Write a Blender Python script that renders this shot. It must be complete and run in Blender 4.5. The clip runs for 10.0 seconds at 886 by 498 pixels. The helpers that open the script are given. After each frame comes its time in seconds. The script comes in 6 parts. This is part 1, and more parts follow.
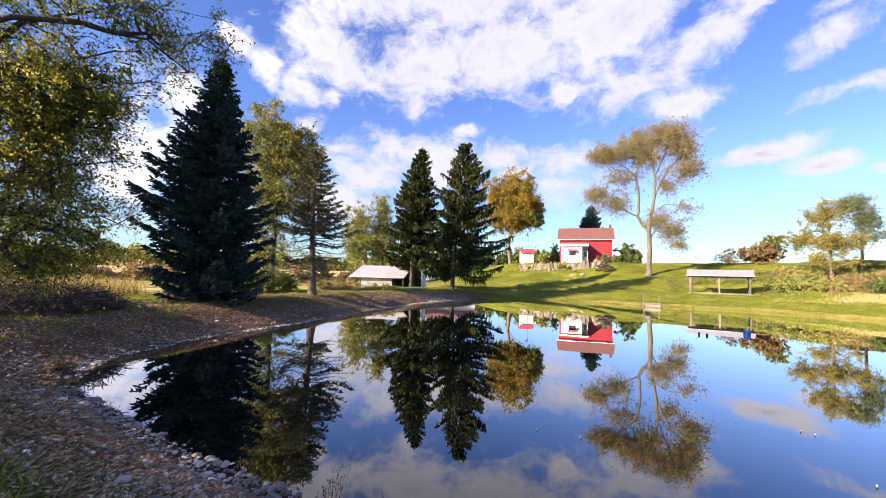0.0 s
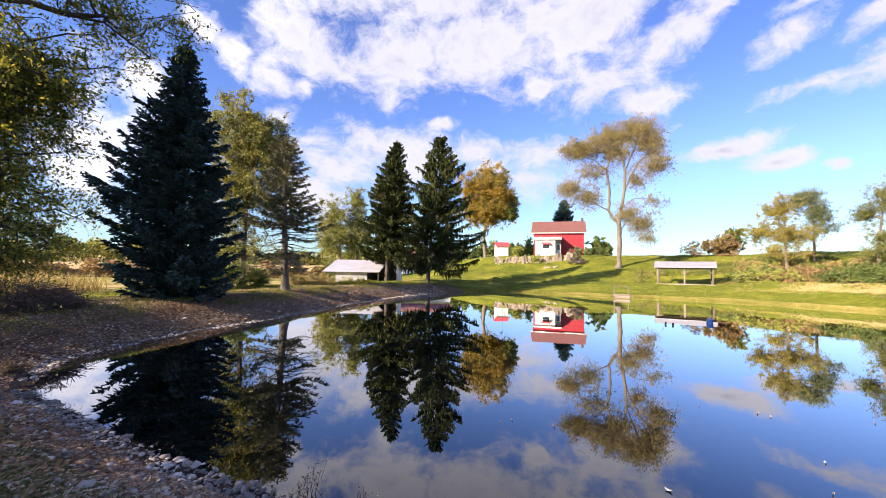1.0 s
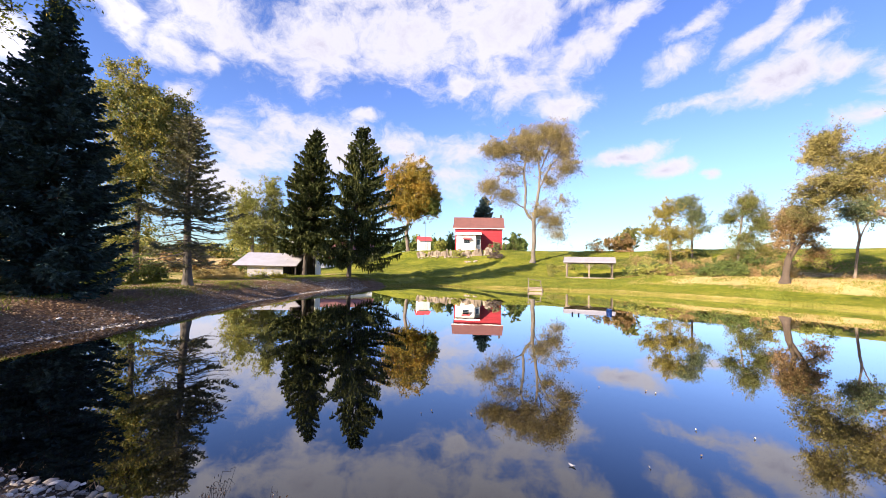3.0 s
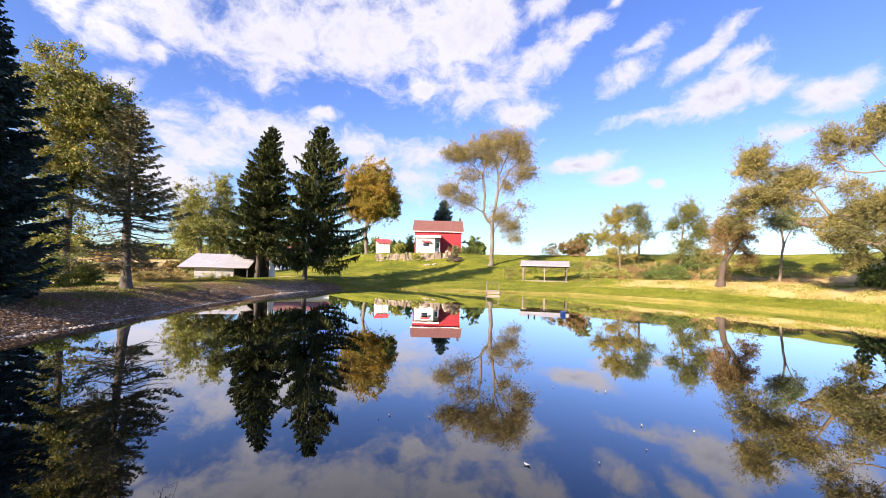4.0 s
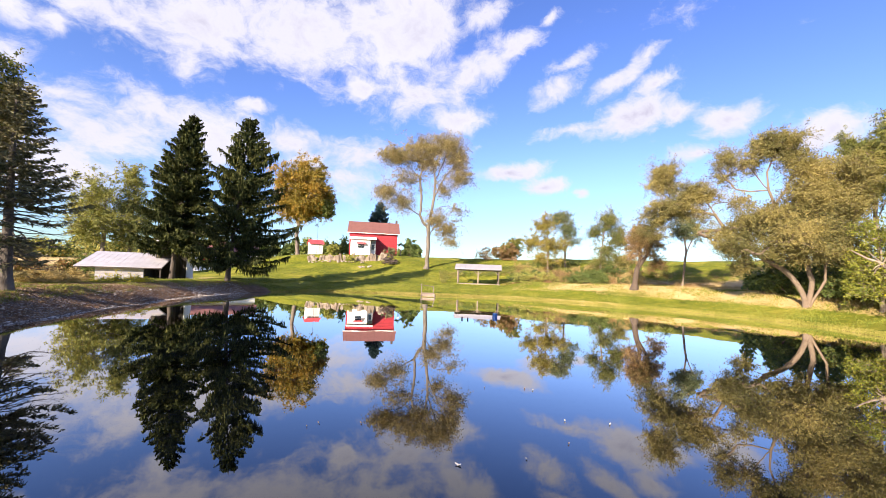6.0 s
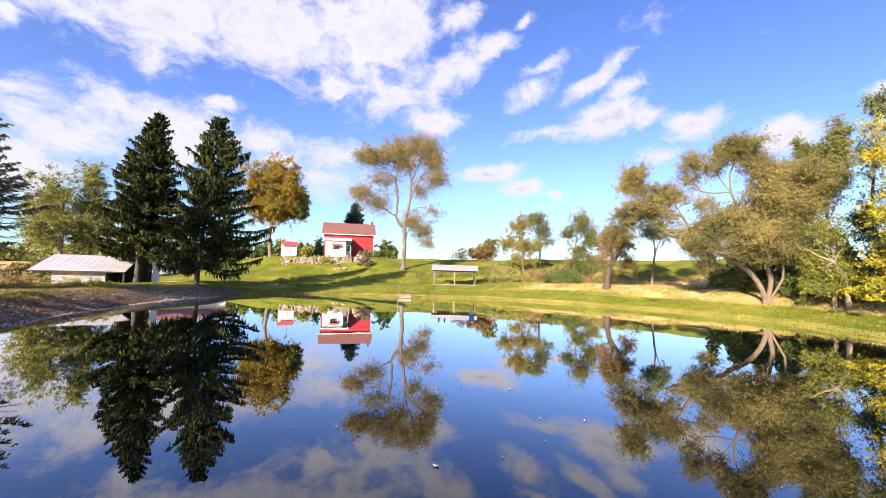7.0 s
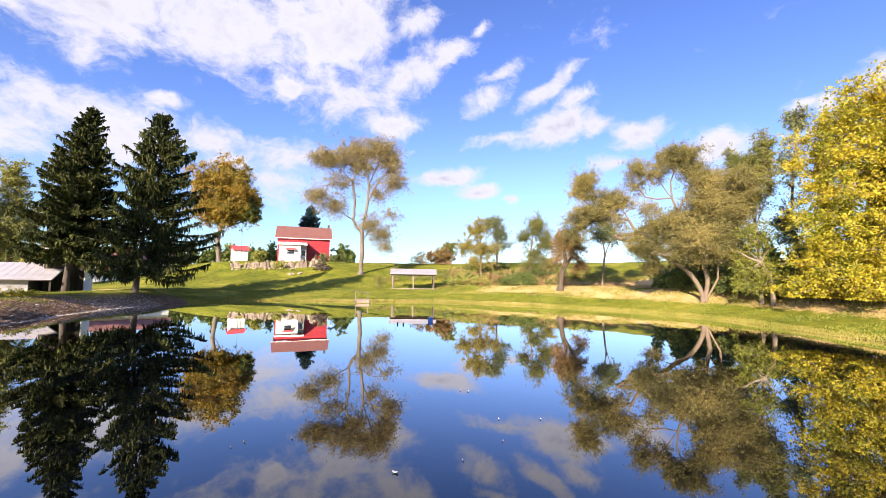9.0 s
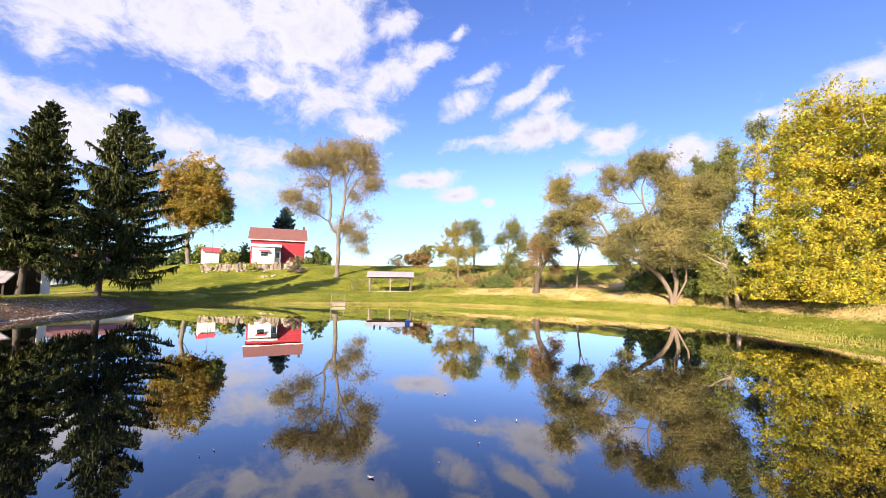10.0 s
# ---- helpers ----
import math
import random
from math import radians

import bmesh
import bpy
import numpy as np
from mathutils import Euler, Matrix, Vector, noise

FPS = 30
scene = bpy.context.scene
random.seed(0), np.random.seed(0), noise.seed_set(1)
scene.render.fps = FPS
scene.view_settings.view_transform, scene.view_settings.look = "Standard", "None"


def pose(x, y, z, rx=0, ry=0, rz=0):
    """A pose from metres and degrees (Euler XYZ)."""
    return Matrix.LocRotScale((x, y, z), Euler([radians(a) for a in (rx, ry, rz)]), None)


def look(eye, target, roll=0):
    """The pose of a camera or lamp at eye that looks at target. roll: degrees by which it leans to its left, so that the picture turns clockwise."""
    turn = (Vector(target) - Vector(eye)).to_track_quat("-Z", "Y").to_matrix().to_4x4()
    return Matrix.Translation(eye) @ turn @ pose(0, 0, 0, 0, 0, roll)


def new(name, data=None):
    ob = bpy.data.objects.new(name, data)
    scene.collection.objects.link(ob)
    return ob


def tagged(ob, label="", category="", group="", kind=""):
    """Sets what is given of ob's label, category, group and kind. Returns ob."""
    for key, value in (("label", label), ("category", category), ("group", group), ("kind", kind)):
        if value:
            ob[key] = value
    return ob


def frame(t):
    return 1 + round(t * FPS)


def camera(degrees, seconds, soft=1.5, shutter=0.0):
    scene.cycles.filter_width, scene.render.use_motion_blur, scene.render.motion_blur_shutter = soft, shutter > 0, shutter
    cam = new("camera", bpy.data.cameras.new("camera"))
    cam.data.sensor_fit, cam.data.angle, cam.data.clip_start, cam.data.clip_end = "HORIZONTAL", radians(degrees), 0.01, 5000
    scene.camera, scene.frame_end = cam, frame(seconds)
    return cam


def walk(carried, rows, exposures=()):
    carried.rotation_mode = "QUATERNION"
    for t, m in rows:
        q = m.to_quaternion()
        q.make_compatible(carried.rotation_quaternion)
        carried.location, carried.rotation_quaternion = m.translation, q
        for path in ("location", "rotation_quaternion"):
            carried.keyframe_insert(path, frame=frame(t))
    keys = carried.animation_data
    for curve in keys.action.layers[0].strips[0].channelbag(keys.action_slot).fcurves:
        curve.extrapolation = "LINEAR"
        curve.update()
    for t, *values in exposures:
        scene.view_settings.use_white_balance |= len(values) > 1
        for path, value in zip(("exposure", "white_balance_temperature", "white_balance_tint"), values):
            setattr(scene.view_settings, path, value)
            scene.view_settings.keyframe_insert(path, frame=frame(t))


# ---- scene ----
# ---------- camera: a slow pan from one spot on the bank ----------
cam = camera(95.36, 10.0, soft=0.7)
walk(cam, [
    (0, pose(0, 0, 2.5, 93.46, -1.31, 0.00)),
    (0.5, pose(0, 0, 2.5, 93.05, -1.07, -1.44)),
    (1, pose(0, 0, 2.5, 92.62, -0.85, -3.46)),
    (1.5, pose(0, 0, 2.5, 92.24, -0.75, -5.95)),
    (2, pose(0, 0, 2.5, 91.93, -0.77, -8.67)),
    (2.5, pose(0, 0, 2.5, 91.83, -0.92, -11.49)),
    (4, pose(0, 0, 2.5, 92.51, -1.45, -20.21)),
    (4.5, pose(0, 0, 2.5, 92.67, -1.60, -22.82)),
    (5, pose(0, 0, 2.5, 92.84, -1.92, -25.34)),
    (5.5, pose(0, 0, 2.5, 93.01, -2.09, -27.45)),
    (7, pose(0, 0, 2.5, 93.41, -1.54, -32.67)),
    (7.5, pose(0, 0, 2.5, 93.50, -1.26, -34.12)),
    (8, pose(0, 0, 2.5, 93.63, -1.11, -35.61)),
    (8.5, pose(0, 0, 2.5, 93.85, -0.99, -37.05)),
    (9, pose(0, 0, 2.5, 94.06, -0.85, -38.52)),
    (9.5, pose(0, 0, 2.5, 94.31, -0.79, -40.09)),
    (10, pose(0, 0, 2.5, 94.48, -0.85, -41.74)),
], exposures=[(0.0, 1.50, 6300, 18), (10.0, 1.50, 6300, 18)])

# ---------- sky, clouds and sun ----------
SUN_TO = Vector((-0.88, -0.475, 0.0)).normalized()
SUN_EL = radians(23.5)


class Nodes:
    """Small helper that adds and links shader nodes."""

    def __init__(self, tree):
        self.tree = tree
        tree.nodes.clear()

    def add(self, kind, inputs=None, **props):
        n = self.tree.nodes.new(kind)
        for k, v in props.items():
            if k == "op":
                n.operation = v
            elif k == "blend":
                n.blend_type = v
            elif k == "dtype":
                n.data_type = v
            elif k == "interp":
                n.interpolation_type = v
            elif k == "vtype":
                n.vector_type = v
            elif k == "sky":
                n.sky_type = v
            elif k == "attr":
                n.attribute_name = v
            elif k == "dims":
                n.noise_dimensions = v
            elif k == "feature":
                n.feature = v
        for k, v in (inputs or {}).items():
            self.put(n, k, v)
        return n

    def put(self, n, key, v):
        sock = n.inputs[key]
        if isinstance(v, bpy.types.NodeSocket):
            self.tree.links.new(v, sock)
        else:
            sock.default_value = v

    def math(self, op, a, b=0.0, c=0.0):
        n = self.add("ShaderNodeMath", {0: a, 1: b, 2: c}, op=op)
        return n.outputs[0]

    def mix(self, fac, a, b, blend="MIX"):
        n = self.add("ShaderNodeMix", dtype="RGBA", blend=blend)
        self.put(n, 0, fac)
        self.put(n, 6, a)
        self.put(n, 7, b)
        return n.outputs[2]

    def ramp(self, fac, stops):
        n = self.add("ShaderNodeValToRGB", {0: fac})
        els = n.color_ramp.elements
        while len(els) < len(stops):
            els.new(0.5)
        for e, (p, c) in zip(els, stops):
            e.position, e.color = p, (*c, 1)
        return n.outputs[0]

    def noise(self, vec, scale, detail=4.0, rough=0.55, distort=0.0):
        n = self.add("ShaderNodeTexNoise", {"Vector": vec, "Scale": scale, "Detail": detail, "Roughness": rough, "Distortion": distort})
        return n.outputs["Fac"]

    def step(self, v, lo, hi):
        n = self.add("ShaderNodeMapRange", {0: v, 1: lo, 2: hi, 3: 0.0, 4: 1.0}, interp="SMOOTHSTEP")
        return n.outputs[0]


def build_sky():
    world = bpy.data.worlds.new("sky")
    world.use_nodes = True
    scene.world = world
    N = Nodes(world.node_tree)
    sky = N.add("ShaderNodeTexSky", sky="NISHITA")
    sky.sun_disc = False
    sky.sun_elevation = SUN_EL
    sky.sun_rotation = math.atan2(SUN_TO.x, SUN_TO.y)
    sky.altitude, sky.air_density, sky.dust_density, sky.ozone_density = 200, 1.0, 0.3, 2.5
    coord = N.add("ShaderNodeTexCoord").outputs["Generated"]
    xyz = N.add("ShaderNodeSeparateXYZ", {0: coord})
    x, y, z = xyz.outputs
    deg = 180 / math.pi
    az = N.math("MULTIPLY", N.math("ARCTAN2", N.math("MULTIPLY", x, -1.0), y), deg)
    el = N.math("MULTIPLY", N.math("ARCSINE", z), deg)
    # a flat cloud deck seen in perspective, for the grain of the clouds
    zz = N.math("ADD", N.math("MAXIMUM", z, 0.0), 0.10)
    deck = N.add("ShaderNodeCombineXYZ", {0: N.math("DIVIDE", x, zz), 1: N.math("DIVIDE", y, zz), 2: 0.0}).outputs[0]
    flat = N.add("ShaderNodeCombineXYZ", {0: N.math("MULTIPLY", az, 0.07), 1: N.math("MULTIPLY", el, 0.10), 2: 0.0}).outputs[0]
    warp1 = N.add("ShaderNodeTexNoise", {"Vector": flat, "Scale": 1.1, "Detail": 5.0, "Roughness": 0.6})
    shift = N.add("ShaderNodeVectorMath", {0: warp1.outputs["Color"], 1: (0.5, 0.5, 0.5)}, op="SUBTRACT").outputs[0]
    shift = N.add("ShaderNodeVectorMath", {0: shift, 1: (6.5, 4.5, 0.0)}, op="MULTIPLY").outputs[0]
    here = N.add("ShaderNodeCombineXYZ", {0: az, 1: el, 2: 0.0}).outputs[0]
    here = N.add("ShaderNodeVectorMath", {0: here, 1: shift}, op="ADD").outputs[0]
    total = None

    def cloud(a, e, w, h, tilt=0, strength=1.0):
        """One soft lobe of cloud: azimuth, elevation, half width, half height (degrees), tilt; azimuth grows to the left."""
        nonlocal total
        m = N.add("ShaderNodeMapping", {"Vector": here, "Location": (a, e, 0), "Rotation": (0, 0, radians(-tilt)), "Scale": (w * 1.18 + 0.25, h * 1.22 + 0.2, 1)}, vtype="TEXTURE")
        r = N.add("ShaderNodeVectorMath", {0: m.outputs[0]}, op="LENGTH").outputs["Value"]
        v = N.math("MULTIPLY", N.math("SUBTRACT", 1.1, r), strength * 1.25)
        total = v if total is None else N.math("SMOOTH_MAX", total, v, 0.35)

    # the big cloud overhead
    for c in ((12.7, 26.5, 6.9, 2.4, -12), (3.6, 27.5, 6.9, 3.8), (4.5, 23.0, 1.6, 2.1, 0, 0.8), (-7.9, 29.6, 10.4, 4.6), (-19.9, 30.6, 9.8, 4.1), (-27.2, 32.3, 4.1, 2.9), (0.6, 35.0, 23.6, 3.6),
              (20.6, 24.1, 2.3, 1.2, -20, 0.9), (16.4, 23.4, 1.1, 0.8, 0, 0.8), (18.7, 29.3, 3.5, 3.2, -40, 0.8), (-23.3, 32.2, 8.1, 3.6, 15)):
        cloud(*c)
    # the bank above the far trees
    for c in ((14.6, 16.6, 3.3, 1.5), (12.0, 14.1, 6.7, 3.2), (6.0, 17.2, 4.9, 2.3, -8), (14.5, 9.8, 5.4, 2.9), (0.6, 15.3, 4.3, 2.8), (-8.1, 15.9, 3.8, 1.8), (-10.9, 13.9, 3.6, 1.6), (-16.0, 15.1, 5.0, 2.2),
              (-14.9, 12.0, 5.4, 1.5, 0, 0.8), (-3.8, 19.4, 1.7, 0.6)):
        cloud(*c)
    for c in ((23.9, 23.8, 0.9, 0.8), (19.1, 18.9, 1.3, 1.3, -20, 0.7), (38.0, 12.7, 3.5, 6.1), (33.4, 18.7, 2.4, 3.3, 0, 0.8), (24.9, 24.7, 1.7, 1.5), (21.0, 25.1, 1.6, 2.7, -30, 0.7), (28.4, 27.5, 1.6, 1.4, 0, 0.8)):
        cloud(*c)
    # streaks that fan out to the upper right
    for c in ((-25.9, 24.3, 6.7, 2.7, 15), (-33.0, 27.3, 5.5, 2.2, 25), (-30.4, 21.3, 3.8, 1.4, 10), (-38.1, 28.8, 3.2, 1.2, 35, 0.8), (-40.8, 30.3, 1.6, 1.0), (-34.3, 33.3, 3.5, 1.2, 10), (-43.7, 32.5, 1.4, 0.5, 20, 0.8),
              (-16.7, 24.2, 2.2, 0.9, 12), (-46.5, 27.2, 2.9, 0.9, 25), (-45.5, 25.0, 3.3, 1.1, 25, 0.7), (-52.4, 24.9, 3.6, 0.9, 35), (-55.7, 27.1, 1.1, 0.6, 35, 0.7), (-56.7, 24.1, 2.3, 1.0, 25), (-54.8, 20.5, 5.2, 1.5, 15)):
        cloud(*c)
    # low wisps and the cloud behind the golden tree
    for c in ((-64.7, 19.1, 3.2, 1.2, 12), (-59.8, 20.3, 2.5, 1.1, 5), (-47.2, 19.4, 4.3, 0.7, 5, 0.8), (-37.9, 13.9, 4.6, 0.8, 14), (-43.0, 12.7, 2.6, 0.8, 5), (-48.3, 11.3, 0.8, 0.4), (-60.8, 15.3, 1.1, 0.4, 15, 0.7),
              (-87.6, 19.7, 2.6, 1.7, 20), (-90.0, 20.2, 1.9, 1.6, 20), (-73.0, 15.8, 2.9, 1.6, 5), (-80.8, 18.5, 1.3, 0.4, 10, 0.7), (-82.8, 18.1, 0.9, 0.8), (-59.4, 15.2, 0.7, 1.4, -60, 0.5)):
        cloud(*c)
    total = N.math("MAXIMUM", total, -0.55)
    puff = N.add("ShaderNodeVectorMath", {0: here, 1: (0.085, 0.115, 0.1)}, op="MULTIPLY").outputs[0]
    grain = N.noise(puff, 0.9, 10.0, 0.62, 0.3)
    fine = N.noise(puff, 3.2, 8.0, 0.68, 0.3)
    dens = N.math("ADD", total, N.math("ADD", N.math("MULTIPLY", N.math("SUBTRACT", grain, 0.5), 3.0), N.math("MULTIPLY", N.math("SUBTRACT", fine, 0.5), 2.6)))
    # away from the view the deck goes on as broken cloud
    away = N.math("MULTIPLY", N.math("SUBTRACT", N.noise(deck, 0.9, 6.0, 0.6), 0.52), 6.0)
    behind = N.math("MULTIPLY", N.step(y, 0.05, -0.35), N.step(x, 0.75, 0.3))
    dens = N.add("ShaderNodeMix", {0: behind, 2: dens, 3: away}).outputs[0]
    cover = N.math("MULTIPLY", N.step(dens, -0.2, 1.05), N.step(z, 0.0, 0.05))
    thick = N.step(dens, 1.0, 2.0)
    lit = N.mix(thick, (4.85, 4.85, 5.25, 1), (3.5, 3.4, 4.05, 1))
    tone = N.noise(puff, 0.8, 5.0, 0.5)
    lit = N.mix(N.math("MULTIPLY", N.step(tone, 0.4, 0.7), 0.75), lit, (5.2, 5.2, 5.5, 1))
    # clouds towards the sun are lit through
    s = Vector((SUN_TO.x * math.cos(SUN_EL), SUN_TO.y * math.cos(SUN_EL), math.sin(SUN_EL)))
    glow = N.add("ShaderNodeVectorMath", {0: coord, 1: s}, op="DOT_PRODUCT").outputs["Value"]
    glow = N.math("ADD", N.math("MULTIPLY", N.step(glow, -0.05, 1.0), 2.1), 1.0)
    lit = N.add("ShaderNodeVectorMath", {0: lit, 3: glow}, op="SCALE").outputs[0]
    blue = N.add("ShaderNodeHueSaturation", {"Hue": 0.519, "Saturation": 1.18, "Value": 1.42, "Color": sky.outputs[0]}).outputs[0]
    haze = N.mix(N.step(z, -0.02, 0.26), (0.50, 0.62, 0.73, 1), (1, 1, 1, 1))
    blue = N.mix(1.0, blue, haze, "MULTIPLY")
    col = N.mix(cover, blue, lit)
    bg = N.add("ShaderNodeBackground", {"Color": col, "Strength": 0.066})
    out = N.add("ShaderNodeOutputWorld")
    N.tree.links.new(bg.outputs[0], out.inputs[0])


build_sky()
sun = new("sun", bpy.data.lights.new("sun", "SUN"))
sun.data.energy, sun.data.angle, sun.data.color = 5.0, radians(0.53), (1.0, 0.855, 0.635)
sun.matrix_world = look((0, 0, 60), Vector((0, 0, 60)) - Vector((SUN_TO.x * math.cos(SUN_EL), SUN_TO.y * math.cos(SUN_EL), math.sin(SUN_EL))))

# ---------- materials ----------
def material(name):
    m = bpy.data.materials.new(name)
    m.use_nodes = True
    return m, Nodes(m.node_tree)


def finish(N, bsdf):
    out = N.add("ShaderNodeOutputMaterial")
    N.tree.links.new(bsdf, out.inputs[0])


def bump(N, height, strength=0.4, distance=0.02):
    return N.add("ShaderNodeBump", {"Height": height, "Strength": strength, "Distance": distance}).outputs[0]


def surface(name, a, b, scale=6.0, rough=0.75, bumpy=0.3, grain=60.0, stretch=(1, 1, 1), metal=0.0, stain=None, depth=0.01):
    """A weathered two-tone surface with grain, blotches and fine relief."""
    m, N = material(name)
    co = N.add("ShaderNodeTexCoord").outputs["Object"]
    co = N.add("ShaderNodeMapping", {"Vector": co, "Scale": stretch}).outputs[0]
    big = N.noise(co, scale, 5.0, 0.6)
    small = N.noise(co, grain, 4.0, 0.6)
    rnd = N.add("ShaderNodeObjectInfo").outputs["Random"]
    f = N.math("ADD", N.math("MULTIPLY", big, 0.7), N.math("MULTIPLY", small, 0.45))
    f = N.math("ADD", f, N.math("MULTIPLY", N.math("SUBTRACT", rnd, 0.5), 0.35))
    col = N.mix(N.step(f, 0.3, 0.85), (*a, 1), (*b, 1))
    if stain:
        col = N.mix(N.math("MULTIPLY", N.step(N.noise(co, scale * 0.35, 6.0, 0.65), 0.5, 0.72), 0.7), col, (*stain, 1))
    bs = N.add("ShaderNodeBsdfPrincipled", {"Base Color": col, "Roughness": rough, "Metallic": metal,
                                            "Normal": bump(N, N.math("ADD", small, big), bumpy, depth)})
    finish(N, bs.outputs[0])
    return m


def leaf_material(name, tones, translucent=0.35, rough=0.6, patch=0.25, gloss=0.35, vary=0.65):
    """Leaves: each leaf takes its own tone, and tones drift over the crown."""
    m, N = material(name)
    geo = N.add("ShaderNodeNewGeometry")
    isl = geo.outputs["Random Per Island"]
    co = N.add("ShaderNodeTexCoord").outputs["Object"]
    drift = N.step(N.noise(co, patch, 3.0, 0.6), 0.3, 0.7)
    f = N.math("ADD", N.math("MULTIPLY", isl, vary), N.math("MULTIPLY", drift, 1 - vary))
    n = len(tones)
    col = N.ramp(f, [(0.08 + 0.84 * i / (n - 1), t) for i, t in enumerate(tones)])
    p = N.add("ShaderNodeBsdfPrincipled", {"Base Color": col, "Roughness": rough, "Specular IOR Level": gloss})
    tr = N.add("ShaderNodeBsdfTranslucent", {"Color": N.mix(0.5, col, (1.0, 0.9, 0.3, 1), "MULTIPLY")})
    mx = N.add("ShaderNodeMixShader", {0: translucent, 1: p.outputs[0], 2: tr.outputs[0]})
    finish(N, mx.outputs[0])
    return m


BARK = surface("bark", (0.10, 0.075, 0.055), (0.24, 0.20, 0.16), 3.0, 0.9, 0.8, 25.0, (1, 1, 0.25), depth=0.04)
BARK_DARK = surface("dark_bark", (0.035, 0.028, 0.022), (0.10, 0.08, 0.065), 3.0, 0.9, 0.8, 25.0, (1, 1, 0.25), depth=0.04)
BARK_PALE = surface("pale_bark", (0.17, 0.13, 0.095), (0.34, 0.27, 0.20), 2.0, 0.9, 0.8, 25.0, (1, 1, 0.25), depth=0.04)
BARK_ELM = surface("elm_bark", (0.08, 0.068, 0.052), (0.24, 0.20, 0.155), 2.0, 0.9, 0.8, 25.0, (1, 1, 0.25), depth=0.04)
ROOF_WHITE = surface("white_metal_roof", (0.34, 0.33, 0.355), (0.52, 0.50, 0.53), 0.8, 0.5, 0.15, 20.0, stain=(0.42, 0.36, 0.32))
LEAF_LEFT = leaf_material("yellowing_leaf", [(0.06, 0.10, 0.02), (0.17, 0.21, 0.036), (0.36, 0.33, 0.052), (0.58, 0.44, 0.065)], 0.55)
LEAF_ELM = leaf_material("thin_autumn_leaf", [(0.16, 0.15, 0.06), (0.28, 0.235, 0.10), (0.40, 0.30, 0.14), (0.36, 0.32, 0.12)], 0.35)
LEAF_ORANGE = leaf_material("orange_leaf", [(0.11, 0.12, 0.025), (0.25, 0.20, 0.03), (0.40, 0.27, 0.035), (0.42, 0.22, 0.025)], 0.3)
LEAF_LIGHT = leaf_material("pale_green_leaf", [(0.24, 0.28, 0.055), (0.4, 0.4, 0.09), (0.54, 0.48, 0.13)], 0.35)
LEAF_OLIVE = leaf_material("willow_leaf", [(0.105, 0.105, 0.034), (0.195, 0.178, 0.054), (0.315, 0.262, 0.08), (0.44, 0.35, 0.115)], 0.25, vary=0.4)
BARK_PINE = surface("pine_bark", (0.06, 0.05, 0.042), (0.16, 0.135, 0.11), 3.0, 0.9, 0.8, 25.0, (1, 1, 0.25), depth=0.04)
LEAF_SLOPE = leaf_material("olive_green_leaf", [(0.10, 0.12, 0.03), (0.20, 0.21, 0.05), (0.34, 0.29, 0.075)], 0.3, vary=0.45)
LEAF_FIELD = leaf_material("field_tree_leaf", [(0.12, 0.14, 0.035), (0.26, 0.27, 0.065), (0.42, 0.38, 0.10)], 0.35)
LEAF_EDGE = leaf_material("yellow_green_leaf", [(0.10, 0.14, 0.02), (0.26, 0.28, 0.035), (0.44, 0.40, 0.05)], 0.35)
BARK_WILLOW = surface("willow_bark", (0.075, 0.054, 0.038), (0.20, 0.148, 0.10), 2.0, 0.9, 0.8, 25.0, (1, 1, 0.25), depth=0.04)
LEAF_GOLD = leaf_material("golden_leaf", [(0.12, 0.16, 0.015), (0.34, 0.33, 0.02), (0.54, 0.45, 0.028), (0.64, 0.48, 0.035)], 0.35, patch=0.5, vary=0.5)
LEAF_GREEN = leaf_material("green_leaf", [(0.064, 0.101, 0.027), (0.128, 0.176, 0.041), (0.241, 0.257, 0.054)], 0.3)
LEAF_BLUEGREEN = leaf_material("grey_green_leaf", [(0.09, 0.13, 0.06), (0.19, 0.22, 0.10), (0.31, 0.31, 0.13)], 0.3)
LEAF_RUSSET = leaf_material("russet_leaf", [(0.18, 0.16, 0.05), (0.34, 0.22, 0.09), (0.44, 0.26, 0.14)], 0.3)
LEAF_TALL = leaf_material("tall_tree_leaf", [(0.06, 0.09, 0.024), (0.15, 0.175, 0.04), (0.32, 0.295, 0.07), (0.50, 0.40, 0.10)], 0.35)
NEEDLE_BLUE = leaf_material("blue_spruce_needle", [(0.022, 0.042, 0.042), (0.042, 0.076, 0.076), (0.075, 0.12, 0.115)], 0.05, 0.8, 0.5, gloss=0.08)
NEEDLE_GREEN = leaf_material("spruce_needle", [(0.022, 0.032, 0.012), (0.055, 0.068, 0.021), (0.15, 0.15, 0.045)], 0.08, 0.8, 0.5, gloss=0.1)
NEEDLE_SPARSE = leaf_material("old_pine_needle", [(0.075, 0.082, 0.04), (0.18, 0.172, 0.08), (0.31, 0.27, 0.14)], 0.1, 0.7, 0.5)
DRY_GRASS = leaf_material("dry_grass", [(0.30, 0.24, 0.08), (0.46, 0.35, 0.14), (0.56, 0.44, 0.20)], 0.35, 0.8)
LAWN_BLADE = leaf_material("grass_blade", [(0.085, 0.115, 0.012), (0.16, 0.185, 0.02), (0.29, 0.28, 0.04)], 0.15, 0.7, 0.4)
SHORE_BLADE = leaf_material("shore_grass_blade", [(0.14, 0.16, 0.02), (0.27, 0.25, 0.04), (0.42, 0.34, 0.11)], 0.2, 0.8, 0.4)
